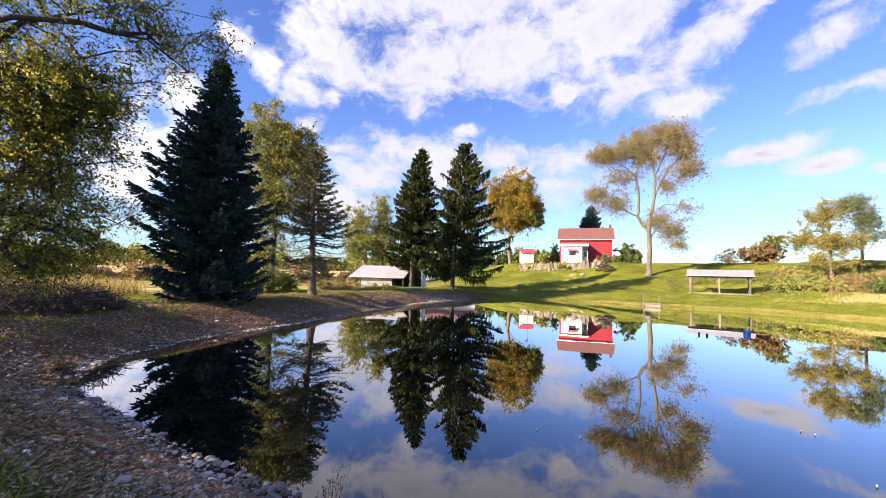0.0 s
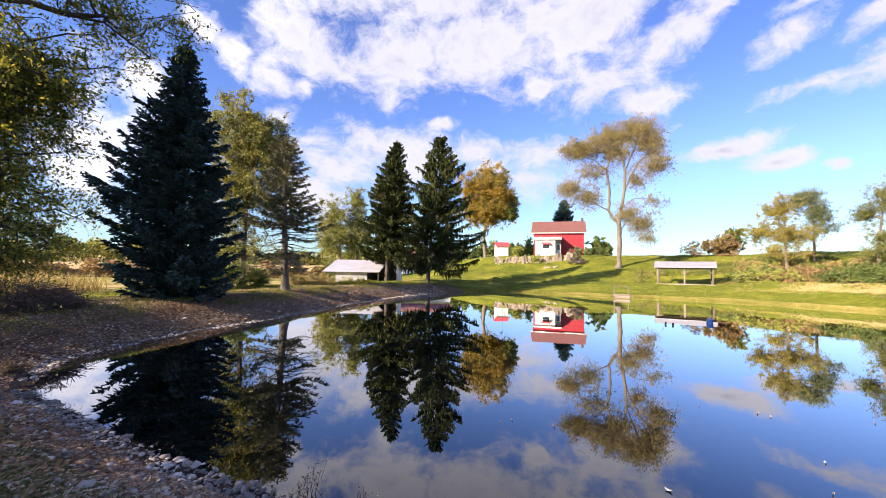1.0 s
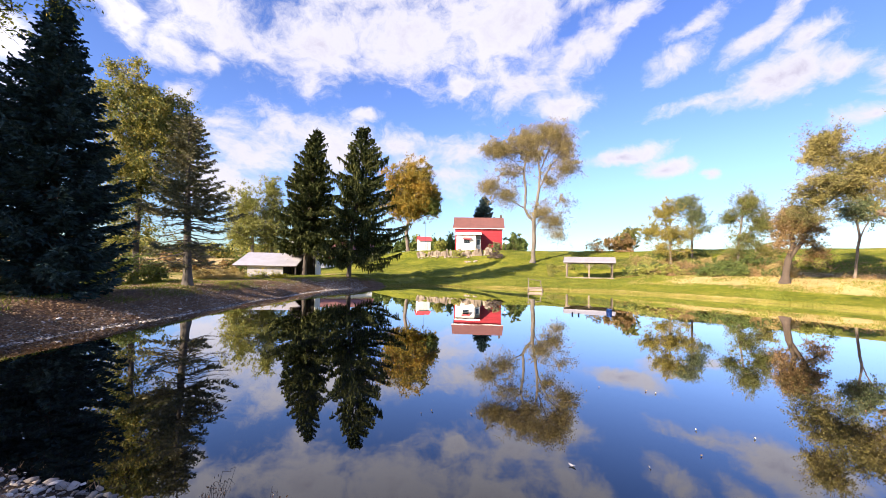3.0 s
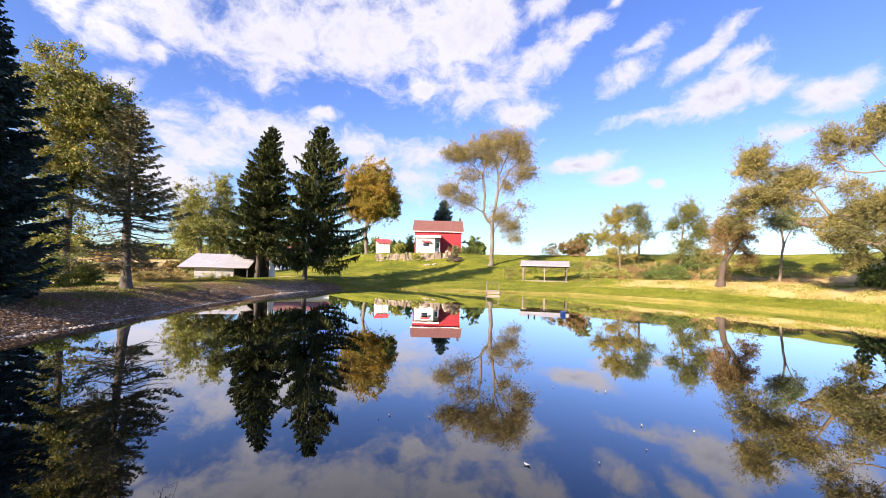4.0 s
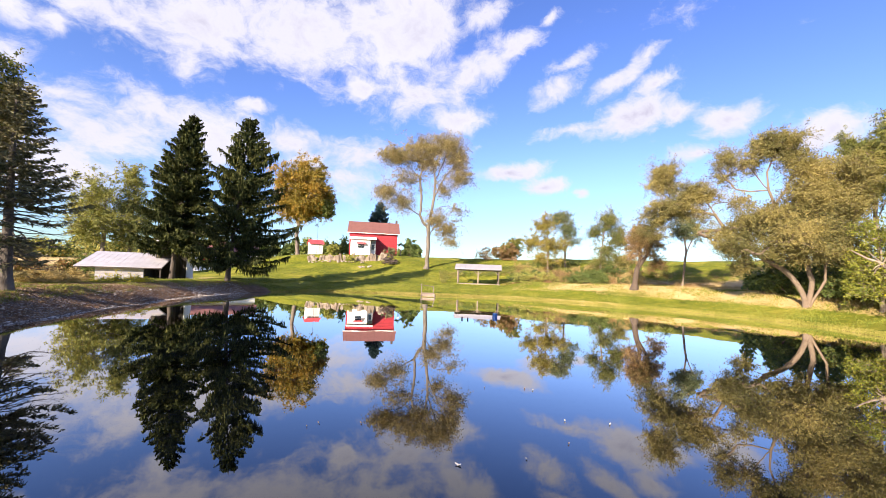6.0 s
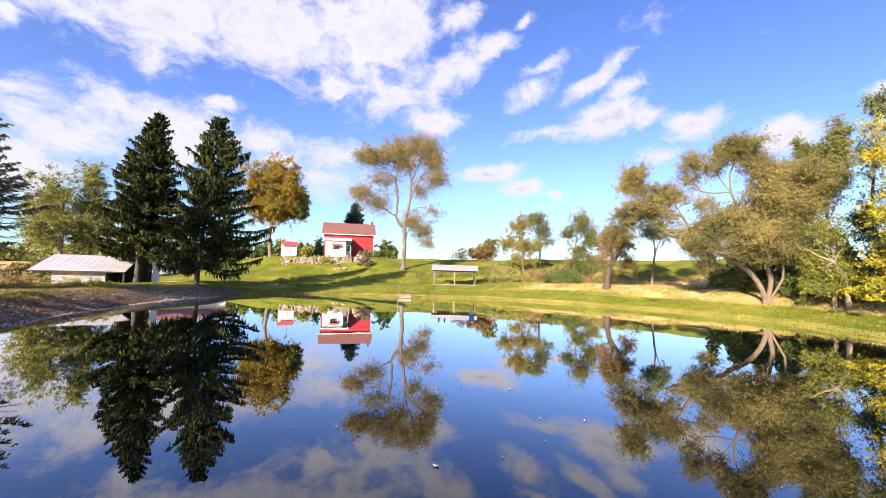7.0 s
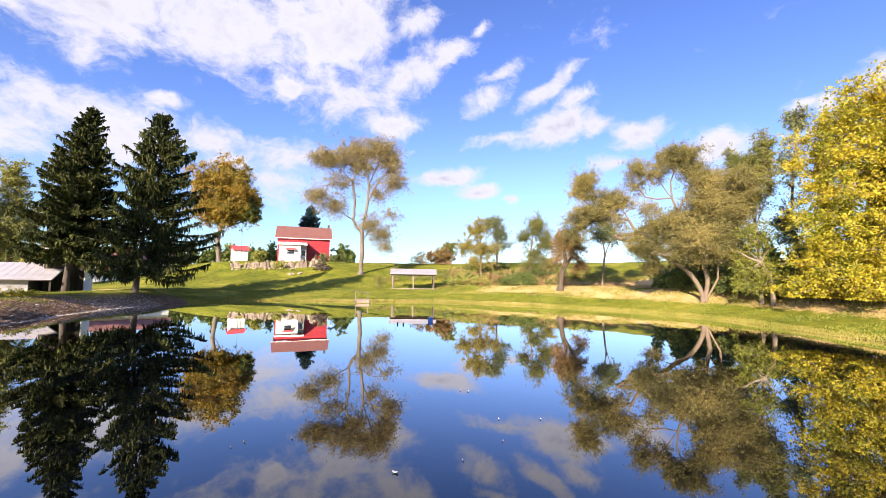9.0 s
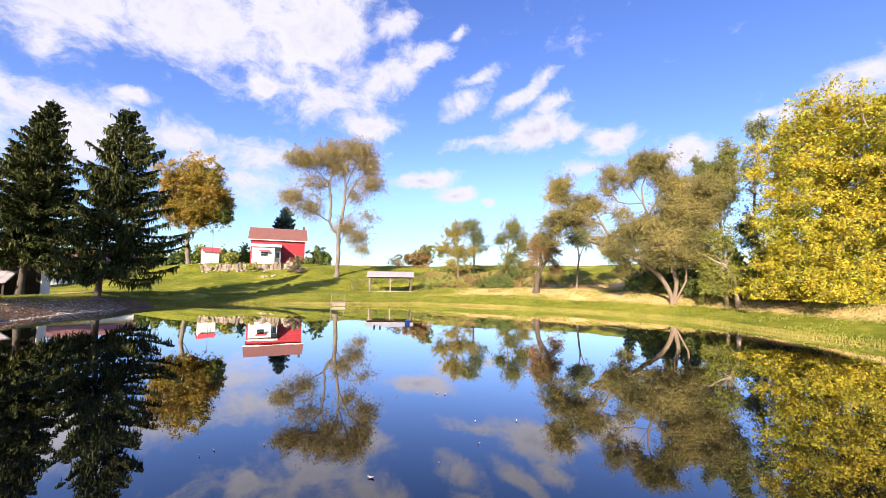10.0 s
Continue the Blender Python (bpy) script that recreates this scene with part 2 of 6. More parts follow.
NEAR_BLADE = leaf_material("bank_grass_blade", [(0.05, 0.075, 0.012), (0.11, 0.14, 0.025), (0.22, 0.2, 0.05)], 0.15, 0.7, 0.4)
FALLEN = leaf_material("fallen_leaf", [(0.12, 0.068, 0.038), (0.24, 0.135, 0.07), (0.37, 0.235, 0.13), (0.60, 0.48, 0.34)], 0.1, 0.7)
PALE_LEAF = surface("bleached_leaf", (0.45, 0.38, 0.30), (0.72, 0.66, 0.56), 20.0, 0.7, 0.2)
TWIG = surface("twig", (0.05, 0.035, 0.028), (0.13, 0.095, 0.075), 4.0, 0.9, 0.4)
STONE = surface("bank_stone", (0.12, 0.105, 0.09), (0.33, 0.30, 0.265), 5.0, 0.85, 0.6, 40.0, depth=0.02)
ROCK = surface("wall_rock", (0.16, 0.12, 0.085), (0.40, 0.33, 0.26), 3.0, 0.9, 0.7, 20.0, depth=0.05)
WHITE = surface("white_paint", (0.62, 0.60, 0.57), (0.80, 0.79, 0.76), 1.2, 0.6, 0.15, 30.0, (1, 1, 0.3))
# the shed wall's shade is mixed into this grey, along with its dirt
WHITE_SHADED_WORN = surface("shaded_worn_whitewash", (0.24, 0.225, 0.23), (0.40, 0.38, 0.385), 1.2, 0.8, 0.3, 30.0, (1, 1, 0.3), stain=(0.2, 0.17, 0.14))
DEAD_WEED = leaf_material("dead_weed", [(0.07, 0.05, 0.033), (0.16, 0.11, 0.065), (0.28, 0.21, 0.13)], 0.15, 0.8)
RED = surface("red_boards", (0.24, 0.008, 0.014), (0.36, 0.014, 0.024), 1.4, 0.6, 0.2, 30.0, (1, 1, 0.3))
ROOF_RED = surface("faded_red_roof", (0.12, 0.05, 0.038), (0.20, 0.085, 0.068), 1.0, 0.7, 0.3, 14.0)
ROOF_BRIGHT = surface("bright_red_roof", (0.50, 0.05, 0.06), (0.62, 0.10, 0.10), 1.0, 0.6, 0.2, 14.0)
ROOF_GREY = surface("pale_metal_roof", (0.23, 0.22, 0.225), (0.36, 0.345, 0.35), 0.8, 0.5, 0.15, 20.0, metal=0.1)
WOOD = surface("weathered_wood", (0.13, 0.10, 0.072), (0.30, 0.235, 0.17), 2.0, 0.85, 0.4, 30.0, (1, 1, 0.3))
WOOD_GREY = surface("old_grey_wood", (0.075, 0.06, 0.048), (0.20, 0.165, 0.13), 2.0, 0.9, 0.4, 30.0, (1, 1, 0.3))
WOOD_DARK = surface("dark_boards", (0.018, 0.015, 0.013), (0.05, 0.04, 0.035), 2.0, 0.85, 0.4, 30.0, (1, 1, 0.3))
GLASS, _n = material("window_glass")
finish(_n, _n.add("ShaderNodeBsdfPrincipled", {"Base Color": (0.02, 0.025, 0.03, 1), "Roughness": 0.05}).outputs[0])
BLUE = surface("blue_plastic", (0.01, 0.05, 0.20), (0.02, 0.09, 0.30), 3.0, 0.35, 0.05)
DARK = surface("dark_plastic", (0.012, 0.014, 0.02), (0.03, 0.03, 0.04), 3.0, 0.5, 0.05)


def water_material():
    m, N = material("pond_water")
    co = N.add("ShaderNodeTexCoord").outputs["Object"]
    ripple = N.math("ADD", N.noise(co, 0.8, 2.0, 0.5), N.math("MULTIPLY", N.noise(co, 5.0, 2.0, 0.5), 0.12))
    relief = bump(N, ripple, 0.05, 0.02)
    facing = N.add("ShaderNodeLayerWeight", {"Blend": 0.5, "Normal": relief}).outputs["Facing"]
    gloss = N.math("MINIMUM", N.math("MULTIPLY", N.math("POWER", facing, 3.1), 1.22), 0.97)
    deep = N.add("ShaderNodeBsdfDiffuse", {"Color": (0.0015, 0.0025, 0.004, 1)})
    mirror = N.add("ShaderNodeBsdfGlossy", {"Color": (1, 1, 1, 1), "Roughness": 0.012, "Normal": relief})
    mix = N.add("ShaderNodeMixShader", {0: gloss, 1: deep.outputs[0], 2: mirror.outputs[0]})
    finish(N, mix.outputs[0])
    return m


def ground_material():
    m, N = material("ground_cover")
    co = N.add("ShaderNodeTexCoord").outputs["Object"]
    cover = N.add("ShaderNodeAttribute", attr="cover").outputs["Color"]
    sep = N.add("ShaderNodeSeparateColor", {0: cover})
    n1 = N.noise(co, 0.25, 5.0, 0.6)
    n2 = N.noise(co, 2.2, 5.0, 0.65)
    n3 = N.noise(co, 28.0, 4.0, 0.7)
    n4 = N.noise(co, 0.75, 5.0, 0.7)
    f = N.math("ADD", N.math("ADD", N.math("MULTIPLY", n1, 0.4), N.math("MULTIPLY", n2, 0.3)), N.math("MULTIPLY", n4, 0.3))
    lawn = N.ramp(f, [(0.36, (0.065, 0.09, 0.008)), (0.5, (0.185, 0.20, 0.015)), (0.63, (0.36, 0.315, 0.045))])
    straw = N.ramp(f, [(0.3, (0.40, 0.31, 0.09)), (0.5, (0.60, 0.43, 0.18)), (0.7, (0.70, 0.52, 0.27))])
    soil = N.ramp(N.math("ADD", N.math("MULTIPLY", n2, 0.5), N.math("MULTIPLY", n3, 0.5)),
                  [(0.3, (0.08, 0.052, 0.03)), (0.5, (0.19, 0.122, 0.074)), (0.7, (0.35, 0.235, 0.15))])
    wob = N.math("MULTIPLY", N.math("SUBTRACT", N.math("ADD", n2, N.math("MULTIPLY", n1, 0.6)), 0.8), 0.9)
    a = N.step(N.math("ADD", sep.outputs[1], wob), 0.3, 0.7)
    b = N.step(N.math("ADD", sep.outputs[2], wob), 0.35, 0.65)
    col = N.mix(b, N.mix(a, lawn, straw), soil)
    col = N.mix(N.math("MULTIPLY", N.math("SUBTRACT", n3, 0.3), 0.8), col, (0.04, 0.035, 0.012, 1), "MULTIPLY")
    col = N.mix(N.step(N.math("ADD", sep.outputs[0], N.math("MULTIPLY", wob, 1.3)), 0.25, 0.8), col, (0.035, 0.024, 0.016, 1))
    bs = N.add("ShaderNodeBsdfPrincipled", {"Base Color": col, "Roughness": 0.95, "Specular IOR Level": 0.15,
                                            "Normal": bump(N, N.math("ADD", n3, n2), 0.7, 0.06)})
    finish(N, bs.outputs[0])
    return m


WATER = water_material()
GROUND = ground_material()

# ---------- mesh helpers ----------
def mesh_from(name, verts, faces, mat, smooth=False):
    me = bpy.data.meshes.new(name)
    verts, faces = np.asarray(verts, float), np.asarray(faces, int)
    k = faces.shape[1]
    me.vertices.add(len(verts))
    me.vertices.foreach_set("co", verts.ravel())
    me.loops.add(faces.size)
    me.loops.foreach_set("vertex_index", faces.ravel())
    me.polygons.add(len(faces))
    me.polygons.foreach_set("loop_start", np.arange(0, faces.size, k))
    me.update(calc_edges=True)
    if smooth:
        me.polygons.foreach_set("use_smooth", np.ones(len(faces), bool))
    me.materials.append(mat)
    return me


def thing(name, label, category, at=(0, 0, 0), group="", kind="", turn=0.0):
    e = new(name)
    e.location = at
    e.rotation_euler = (0, 0, radians(turn))
    return tagged(e, label, category, group, kind)


def under(name, me, parent, label=""):
    ob = new(name, me)
    ob.parent = parent
    return tagged(ob, label)


def part(name, bm, mat, parent, label=""):
    me = bpy.data.meshes.new(name)
    bm.to_mesh(me)
    bm.free()
    me.materials.append(mat)
    return under(name, me, parent, label)


def box(x0, x1, y0, y1, z0, z1, bm=None, bevel=0.0):
    bm = bm or bmesh.new()
    r = bmesh.ops.create_cube(bm, size=1.0)
    for v in r["verts"]:
        v.co = Vector((x0 + (v.co.x + 0.5) * (x1 - x0), y0 + (v.co.y + 0.5) * (y1 - y0), z0 + (v.co.z + 0.5) * (z1 - z0)))
    if bevel:
        es = list({e for v in r["verts"] for e in v.link_edges})
        bmesh.ops.bevel(bm, geom=es, offset=bevel, segments=1, affect="EDGES")
    return bm


def prism(profile, y0, y1, bm=None, axis="y"):
    """A convex profile of (u, z) pairs drawn out along y (or x)."""
    bm = bm or bmesh.new()
    put = (lambda u, v, z: (u, v, z)) if axis == "y" else (lambda u, v, z: (v, u, z))
    a = [bm.verts.new(put(u, y0, z)) for u, z in profile]
    b = [bm.verts.new(put(u, y1, z)) for u, z in profile]
    n = len(profile)
    for i in range(n):
        bm.faces.new((a[i], a[(i + 1) % n], b[(i + 1) % n], b[i]))
    bm.faces.new(a[::-1])
    bm.faces.new(b)
    bmesh.ops.recalc_face_normals(bm, faces=bm.faces)
    return bm


def sstep(v, lo, hi):
    t = np.clip((np.asarray(v, float) - lo) / (hi - lo), 0, 1)
    return t * t * (3 - 2 * t)


# ---------- pond outline, ground height ----------
POND = np.array((13.0, 20.0))
SHORE_NEAR = ((-1.75, 4.75), (0.5, 3.2), (3, 1.4), (7, -1.2), (15, -3.0), (22, -2.0), (25.5, 1.0), (26.3, 3.3), (28, 5.8))
SHORE_RIGHT = ((31.0, 9.6), (31.9, 13), (31.9, 17.3), (30.8, 21.9), (28.8, 26.8), (25.8, 31.8), (21.7, 34.8), (17.6, 36.6))
SHORE_FAR = ((13.6, 40.2), (9.2, 42.2), (3.9, 40.2), (-0.6, 35.8), (-2.9, 30.0), (-5.6, 22.3), (-7.05, 18.2), (-8.2, 15.7))
SHORE_LEFT = ((-8.75, 13.2), (-8.95, 11.2), (-8.4, 9.7), (-7.4, 8.35), (-5.5, 7.0), (-3.8, 5.95), (-2.65, 5.2))


def outline():
    p = np.array(SHORE_NEAR + SHORE_RIGHT + SHORE_FAR + SHORE_LEFT) - POND
    a, r = np.arctan2(p[:, 1], p[:, 0]), np.hypot(p[:, 0], p[:, 1])
    o = np.argsort(a)
    t = np.linspace(-np.pi, np.pi, 1440, endpoint=False)
    rr = np.interp(t, a[o], r[o], period=2 * np.pi)
    k = np.exp(-0.5 * (np.arange(-12, 13) / 4.0) ** 2)
    rr = np.convolve(np.concatenate([rr[-12:], rr, rr[:12]]), k / k.sum(), "valid")
    rng = np.random.default_rng(3)
    for n in (23, 41, 67, 113):
        rr = rr + 0.9 / n * np.sin(n * t + rng.uniform(0, 6))
    return t, rr


OUT_T, OUT_R = outline()


def polar(x, y):
    dx, dy = np.asarray(x, float) - POND[0], np.asarray(y, float) - POND[1]
    th = np.arctan2(dy, dx)
    return th, np.hypot(dx, dy) - np.interp(th, OUT_T, OUT_R, period=2 * np.pi)


def ring_weight(th, a0, a1, soft):
    """1 between the angles a0 and a1 (degrees, anticlockwise), soft edges."""
    d = np.degrees(th)
    mid, half = (a0 + a1) / 2, (a1 - a0) / 2
    off = np.abs((d - mid + 180) % 360 - 180)
    return 1 - sstep(off, half - soft / 2, half + soft / 2)


def height(x, y):
    th, s = polar(x, y)
    bank = ring_weight(th, 112, 262, 14)
    hill = ring_weight(th, -40, 98, 26)
    steep = ring_weight(th, -60, 46, 16)
    sp = np.maximum(s, 0)
    left = 1.0 * sstep(sp, -0.6, 3.4) + 0.05 * np.minimum(sp, 4) / 4 - 0.45 * sstep(sp, 7, 16) * ring_weight(th, 110, 160, 10)
    low = 0.30 * sstep(sp, -0.3, 1.2) + (0.52 * (1 - steep) + 1.45 * steep) * sstep(sp, 0.5, 8)
    z = bank * (left - 0.105) + (1 - bank) * (low - 0.046)
    up = (1 - steep) * 1.03 * sstep(sp, 9.5, 37.5) + steep * 0.83 * sstep(sp, 11, 29)
    z = z + hill * 4.15 * up
    z = z - 0.6 * ring_weight(th, 74, 96, 8) * sstep(sp, 16, 27) * (1 - sstep(sp, 30.2, 31.8))
    far = sstep(sp, 30, 160) * (1 - hill) * 2.6
    z = z + far
    level = 1 - sstep(np.hypot(np.asarray(x) - 30.4, np.asarray(y) - 44.4), 3.2, 4.6)
    z = z * (1 - level) + 0.95 * level
    lump = 0.10 * np.sin(0.31 * x + 0.2 * y) * np.sin(0.23 * y - 0.4) + 0.05 * np.sin(1.1 * x + 2) * np.sin(0.9 * y + 0.13 * x)
    z = z + lump * sstep(sp, 1.5, 8)
    return np.where(s < 0, np.maximum(-1.6, s * 0.30), np.maximum(z, 0.02 * sp))


def ground_z(x, y):
    return float(height(np.array([x]), np.array([y]))[0])


def build_ground():
    rings = np.concatenate([[-7, -5, -3, -1.5, -0.8, -0.4, -0.15], np.arange(0, 4.4, 0.2), np.arange(4.8, 14, 0.7),
                            np.arange(14.5, 48, 1.6), 48 * 1.16 ** np.arange(0, 28)])
    nt = 720
    t = np.linspace(-np.pi, np.pi, nt, endpoint=False)
    R = np.interp(t, OUT_T, OUT_R, period=2 * np.pi)
    rad = R[None, :] + rings[:, None]
    X, Y = POND[0] + rad * np.cos(t), POND[1] + rad * np.sin(t)
    Z = height(X.ravel(), Y.ravel()).reshape(X.shape)
    v = np.stack([X, Y, Z], -1).reshape(-1, 3)
    i, j = np.meshgrid(np.arange(len(rings) - 1), np.arange(nt), indexing="ij")
    jn = (j + 1) % nt
    f = np.stack([i * nt + j, (i + 1) * nt + j, (i + 1) * nt + jn, i * nt + jn], -1).reshape(-1, 4)
    me = mesh_from("ground", v, f, GROUND, True)
    th, s = polar(v[:, 0], v[:, 1])
    x, y = v[:, 0], v[:, 1]
    bank = ring_weight(th, 112, 262, 10)
    c = np.zeros((len(v), 4))
    c[:, 3] = 1
    # straw: the meadow to the left, the dry slope on the right, the far fields
    meadow = ring_weight(th, 176, 235, 6) * sstep(s, 9.5, 11.5)
    field = ring_weight(th, 110, 178, 8) * (0.46 * sstep(s, 9, 11) + 0.5 * sstep(s, 14, 15) * (1 - sstep(s, 16.5, 18)) + 0.5 * sstep(s, 62, 75))
    dryslope = ring_weight(th, -2, 36, 12) * sstep(s, 3.0, 6.0) * (1 - sstep(s, 13, 18))
    shoulder = ring_weight(th, -60, 4, 12) * sstep(s, 2.6, 4.6) * 0.8
    c[:, 1] = np.clip(meadow + field + dryslope + shoulder, 0, 1)
    # bare soil and litter: the stony bank, the water's edge
    c[:, 2] = np.clip(bank * (1 - sstep(s, 2.6, 3.8)) + (1 - sstep(s, 0.02, 0.25)) + 0.5 * ring_weight(th, 175, 240, 10) * (1 - sstep(s, 5, 9)), 0, 1)
    c[:, 1] = np.clip(c[:, 1] + ring_weight(th, 8, 84, 10) * (1 - sstep(s, 0.35, 1.3)), 0, 1)
    # the bank's ground turns darker in a rim at the water
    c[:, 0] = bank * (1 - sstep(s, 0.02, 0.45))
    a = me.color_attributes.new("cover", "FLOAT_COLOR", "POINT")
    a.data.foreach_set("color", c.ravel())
    ob = new("ground", me)
    tagged(ob, "rolling lawn and dry meadow around the pond with a stony bank", "ground", kind="structure")
    # pond
    n = 720
    R = np.interp(t, OUT_T, OUT_R, period=2 * np.pi) + 0.35
    k = np.array([0.35, 0.7, 1.0])
    w = np.stack([POND[0] + k[:, None] * R * np.cos(t), POND[1] + k[:, None] * R * np.sin(t), np.zeros((3, n))], -1).reshape(-1, 3)
    bm = bmesh.new()
    vs = [bm.verts.new(p) for p in w]
    for a0 in range(2):
        for b0 in range(n):
            b1 = (b0 + 1) % n
            bm.faces.new((vs[a0 * n + b0], vs[(a0 + 1) * n + b0], vs[(a0 + 1) * n + b1], vs[a0 * n + b1]))
    bm.faces.new(vs[:n])
    me = bpy.data.meshes.new("water")
    bm.to_mesh(me)
    bm.free()
    me.materials.append(WATER)
    tagged(new("water", me), "still dark pond water mirroring the sky and trees", "water", kind="structure")


build_ground()

# ---------- plants ----------
def unit(v):
    return v / np.maximum(np.linalg.norm(v, axis=-1, keepdims=True), 1e-9)


def leaf_cards(rng, centres, size, slim=0.5, droop=0.3, flat=0.0, along=None):
    """Leaf-shaped quads at the given places; along: the way that each leaf leans to."""
    n = len(centres)
    a = rng.normal(size=(n, 3))
    a[:, 2] = a[:, 2] * (1 - flat) - droop
    if along is not None:
        a = a * 0.55 + along
    a = unit(a)
    b = rng.normal(size=(n, 3))
    b = unit(np.cross(a, b))
    L = size * rng.uniform(0.6, 1.35, (n, 1))
    w = L * slim * rng.uniform(0.7, 1.2, (n, 1))
    up = unit(np.cross(a, b)) * L * 0.12
    v = np.stack([centres - a * L * 0.5, centres + b * w * 0.5 + up, centres + a * L * 0.5, centres - b * w * 0.5 + up], 1).reshape(-1, 3)
    return v, np.arange(4 * n).reshape(-1, 4)


def tubes(p0, p1, r0, r1, sides=6):
    """Tapered tubes from p0 to p1, all in one vertex array."""
    d = unit(p1 - p0)
    h = np.where(np.abs(d[:, 2:3]) > 0.9, np.array([[1.0, 0, 0]]), np.array([[0, 0, 1.0]]))
    u = unit(np.cross(d, h))
    w = np.cross(d, u)
    ang = np.linspace(0, 2 * np.pi, sides, endpoint=False)
    ring = u[:, None] * np.cos(ang)[None, :, None] + w[:, None] * np.sin(ang)[None, :, None]
    v = np.concatenate([p0[:, None] + ring * r0[:, None, None], p1[:, None] + ring * r1[:, None, None]], 1).reshape(-1, 3)
    k = np.arange(sides)
    f = np.stack([k, (k + 1) % sides, sides + (k + 1) % sides, sides + k], -1)
    f = (np.arange(len(p0)) * 2 * sides)[:, None, None] + f[None]
    return v, f.reshape(-1, 4)


def inside(rng, blobs, n, shell=0.35, gaps=1.6, grain=0.75):
    """Places inside ellipsoids (x, y, z, rx, ry, rz), denser towards their skin."""
    n = int(n * gaps)
    b = np.array(blobs, float)
    vol = np.prod(b[:, 3:6], axis=1) ** 0.75 * (b[:, 6] if b.shape[1] > 6 else 1)
    pick = rng.choice(len(b), n, p=vol / vol.sum())
    d = unit(rng.normal(size=(n, 3)))
    r = rng.uniform(0, 1, (n, 1)) ** shell * 1.06
    lump = np.array([noise.noise(Vector(q * 1.5 + k * 4.1)) + 0.6 * noise.noise(Vector(q * 3.7 + k * 2.3)) for q, k in zip(d, pick)])
    r = r * (1.0 + 0.62 * lump + (rng.uniform(size=n) < 0.10) * rng.uniform(0.05, 0.3, n))[:, None]
    p = b[pick, :3] + d * r * b[pick, 3:6]
    # thin the crown out in drifts, so that the outline is uneven and has gaps
    w = float(np.median(b[:, 3:6])) * grain
    v = np.array([noise.noise(Vector(q / w)) for q in p]) + rng.normal(size=n) * 0.12
    return p[np.argsort(-v)[: int(n / gaps)]]


def grow(rng, stems, ends, tip=0.012, trunk_r=0.3, wander=0.12, seg=0.6, lift=0.35):
    """A skeleton: stems are polylines; each end is reached from the nearest limb by a curved branch. Radii follow the load carried."""
    pos, par = [], []
    for st in stems:
        st = np.array(st, float)
        last = -1
        if pos:
            gap = np.linalg.norm(np.array(pos) - st[0], axis=1)
            if gap.min() < 1.2:
                last = int(np.argmin(gap))
                st[0] = pos[last]
        for a, b in zip(st[:-1], st[1:]):
            m = max(2, int(np.linalg.norm(b - a) / seg))
            for i in range(m):
                p = a + (b - a) * i / m
                if last >= 0:
                    p = p + rng.normal(size=3) * wander * 0.25 * np.linalg.norm(b - a) / m
                pos.append(p)
                par.append(last)
                last = len(pos) - 1
        pos.append(st[-1])
        par.append(last)
    base = np.array(stems[0][0], float)
    stem_n = len(pos)
    order = np.argsort(np.linalg.norm(ends - np.array(stems[0][-1]), axis=1) + 0.3 * rng.normal(size=len(ends)))
    tips, P = [], np.zeros((stem_n + len(ends) * 40, 3))
    P[:stem_n] = pos
    n = stem_n
    par = par + [-1] * (len(P) - stem_n)
    for e in ends[order]:
        d = P[:n] - e
        dist = np.sqrt((d * d).sum(1)) + 0.9 * np.maximum(0, d[:, 2]) + 0.06 * np.linalg.norm(P[:n] - base, axis=1)
        dist[:max(1, int(stem_n * 0.25)) if len(stems) == 1 else 1] += 3.0
        k = int(np.argmin(dist))
        a = P[k].copy()
        gap = np.linalg.norm(e - a)
        m = int(min(38, max(2, gap / seg)))
        bend = np.array([0, 0, lift * gap * rng.uniform(0.3, 1.0)]) + rng.normal(size=3) * gap * wander
        prev = k
        for i in range(1, m + 1):
            q = i / m
            P[n] = a + (e - a) * q + bend * 4 * q * (1 - q) * 0.5 + rng.normal(size=3) * wander * 0.18 * gap / m * (q < 1)
            par[n] = prev
            prev = n
            n += 1
        tips.append(prev)
    P, par = P[:n], np.array(par[:n])
    load = np.zeros(n)
    load[tips] = 1.0
    for i in range(n - 1, -1, -1):
        if par[i] >= 0:
            load[par[i]] += load[i]
    p = math.log(trunk_r / tip) / math.log(max(load.max(), 3))
    rad = tip * np.maximum(load, 1) ** p
    return P, par, rad, np.array(tips)


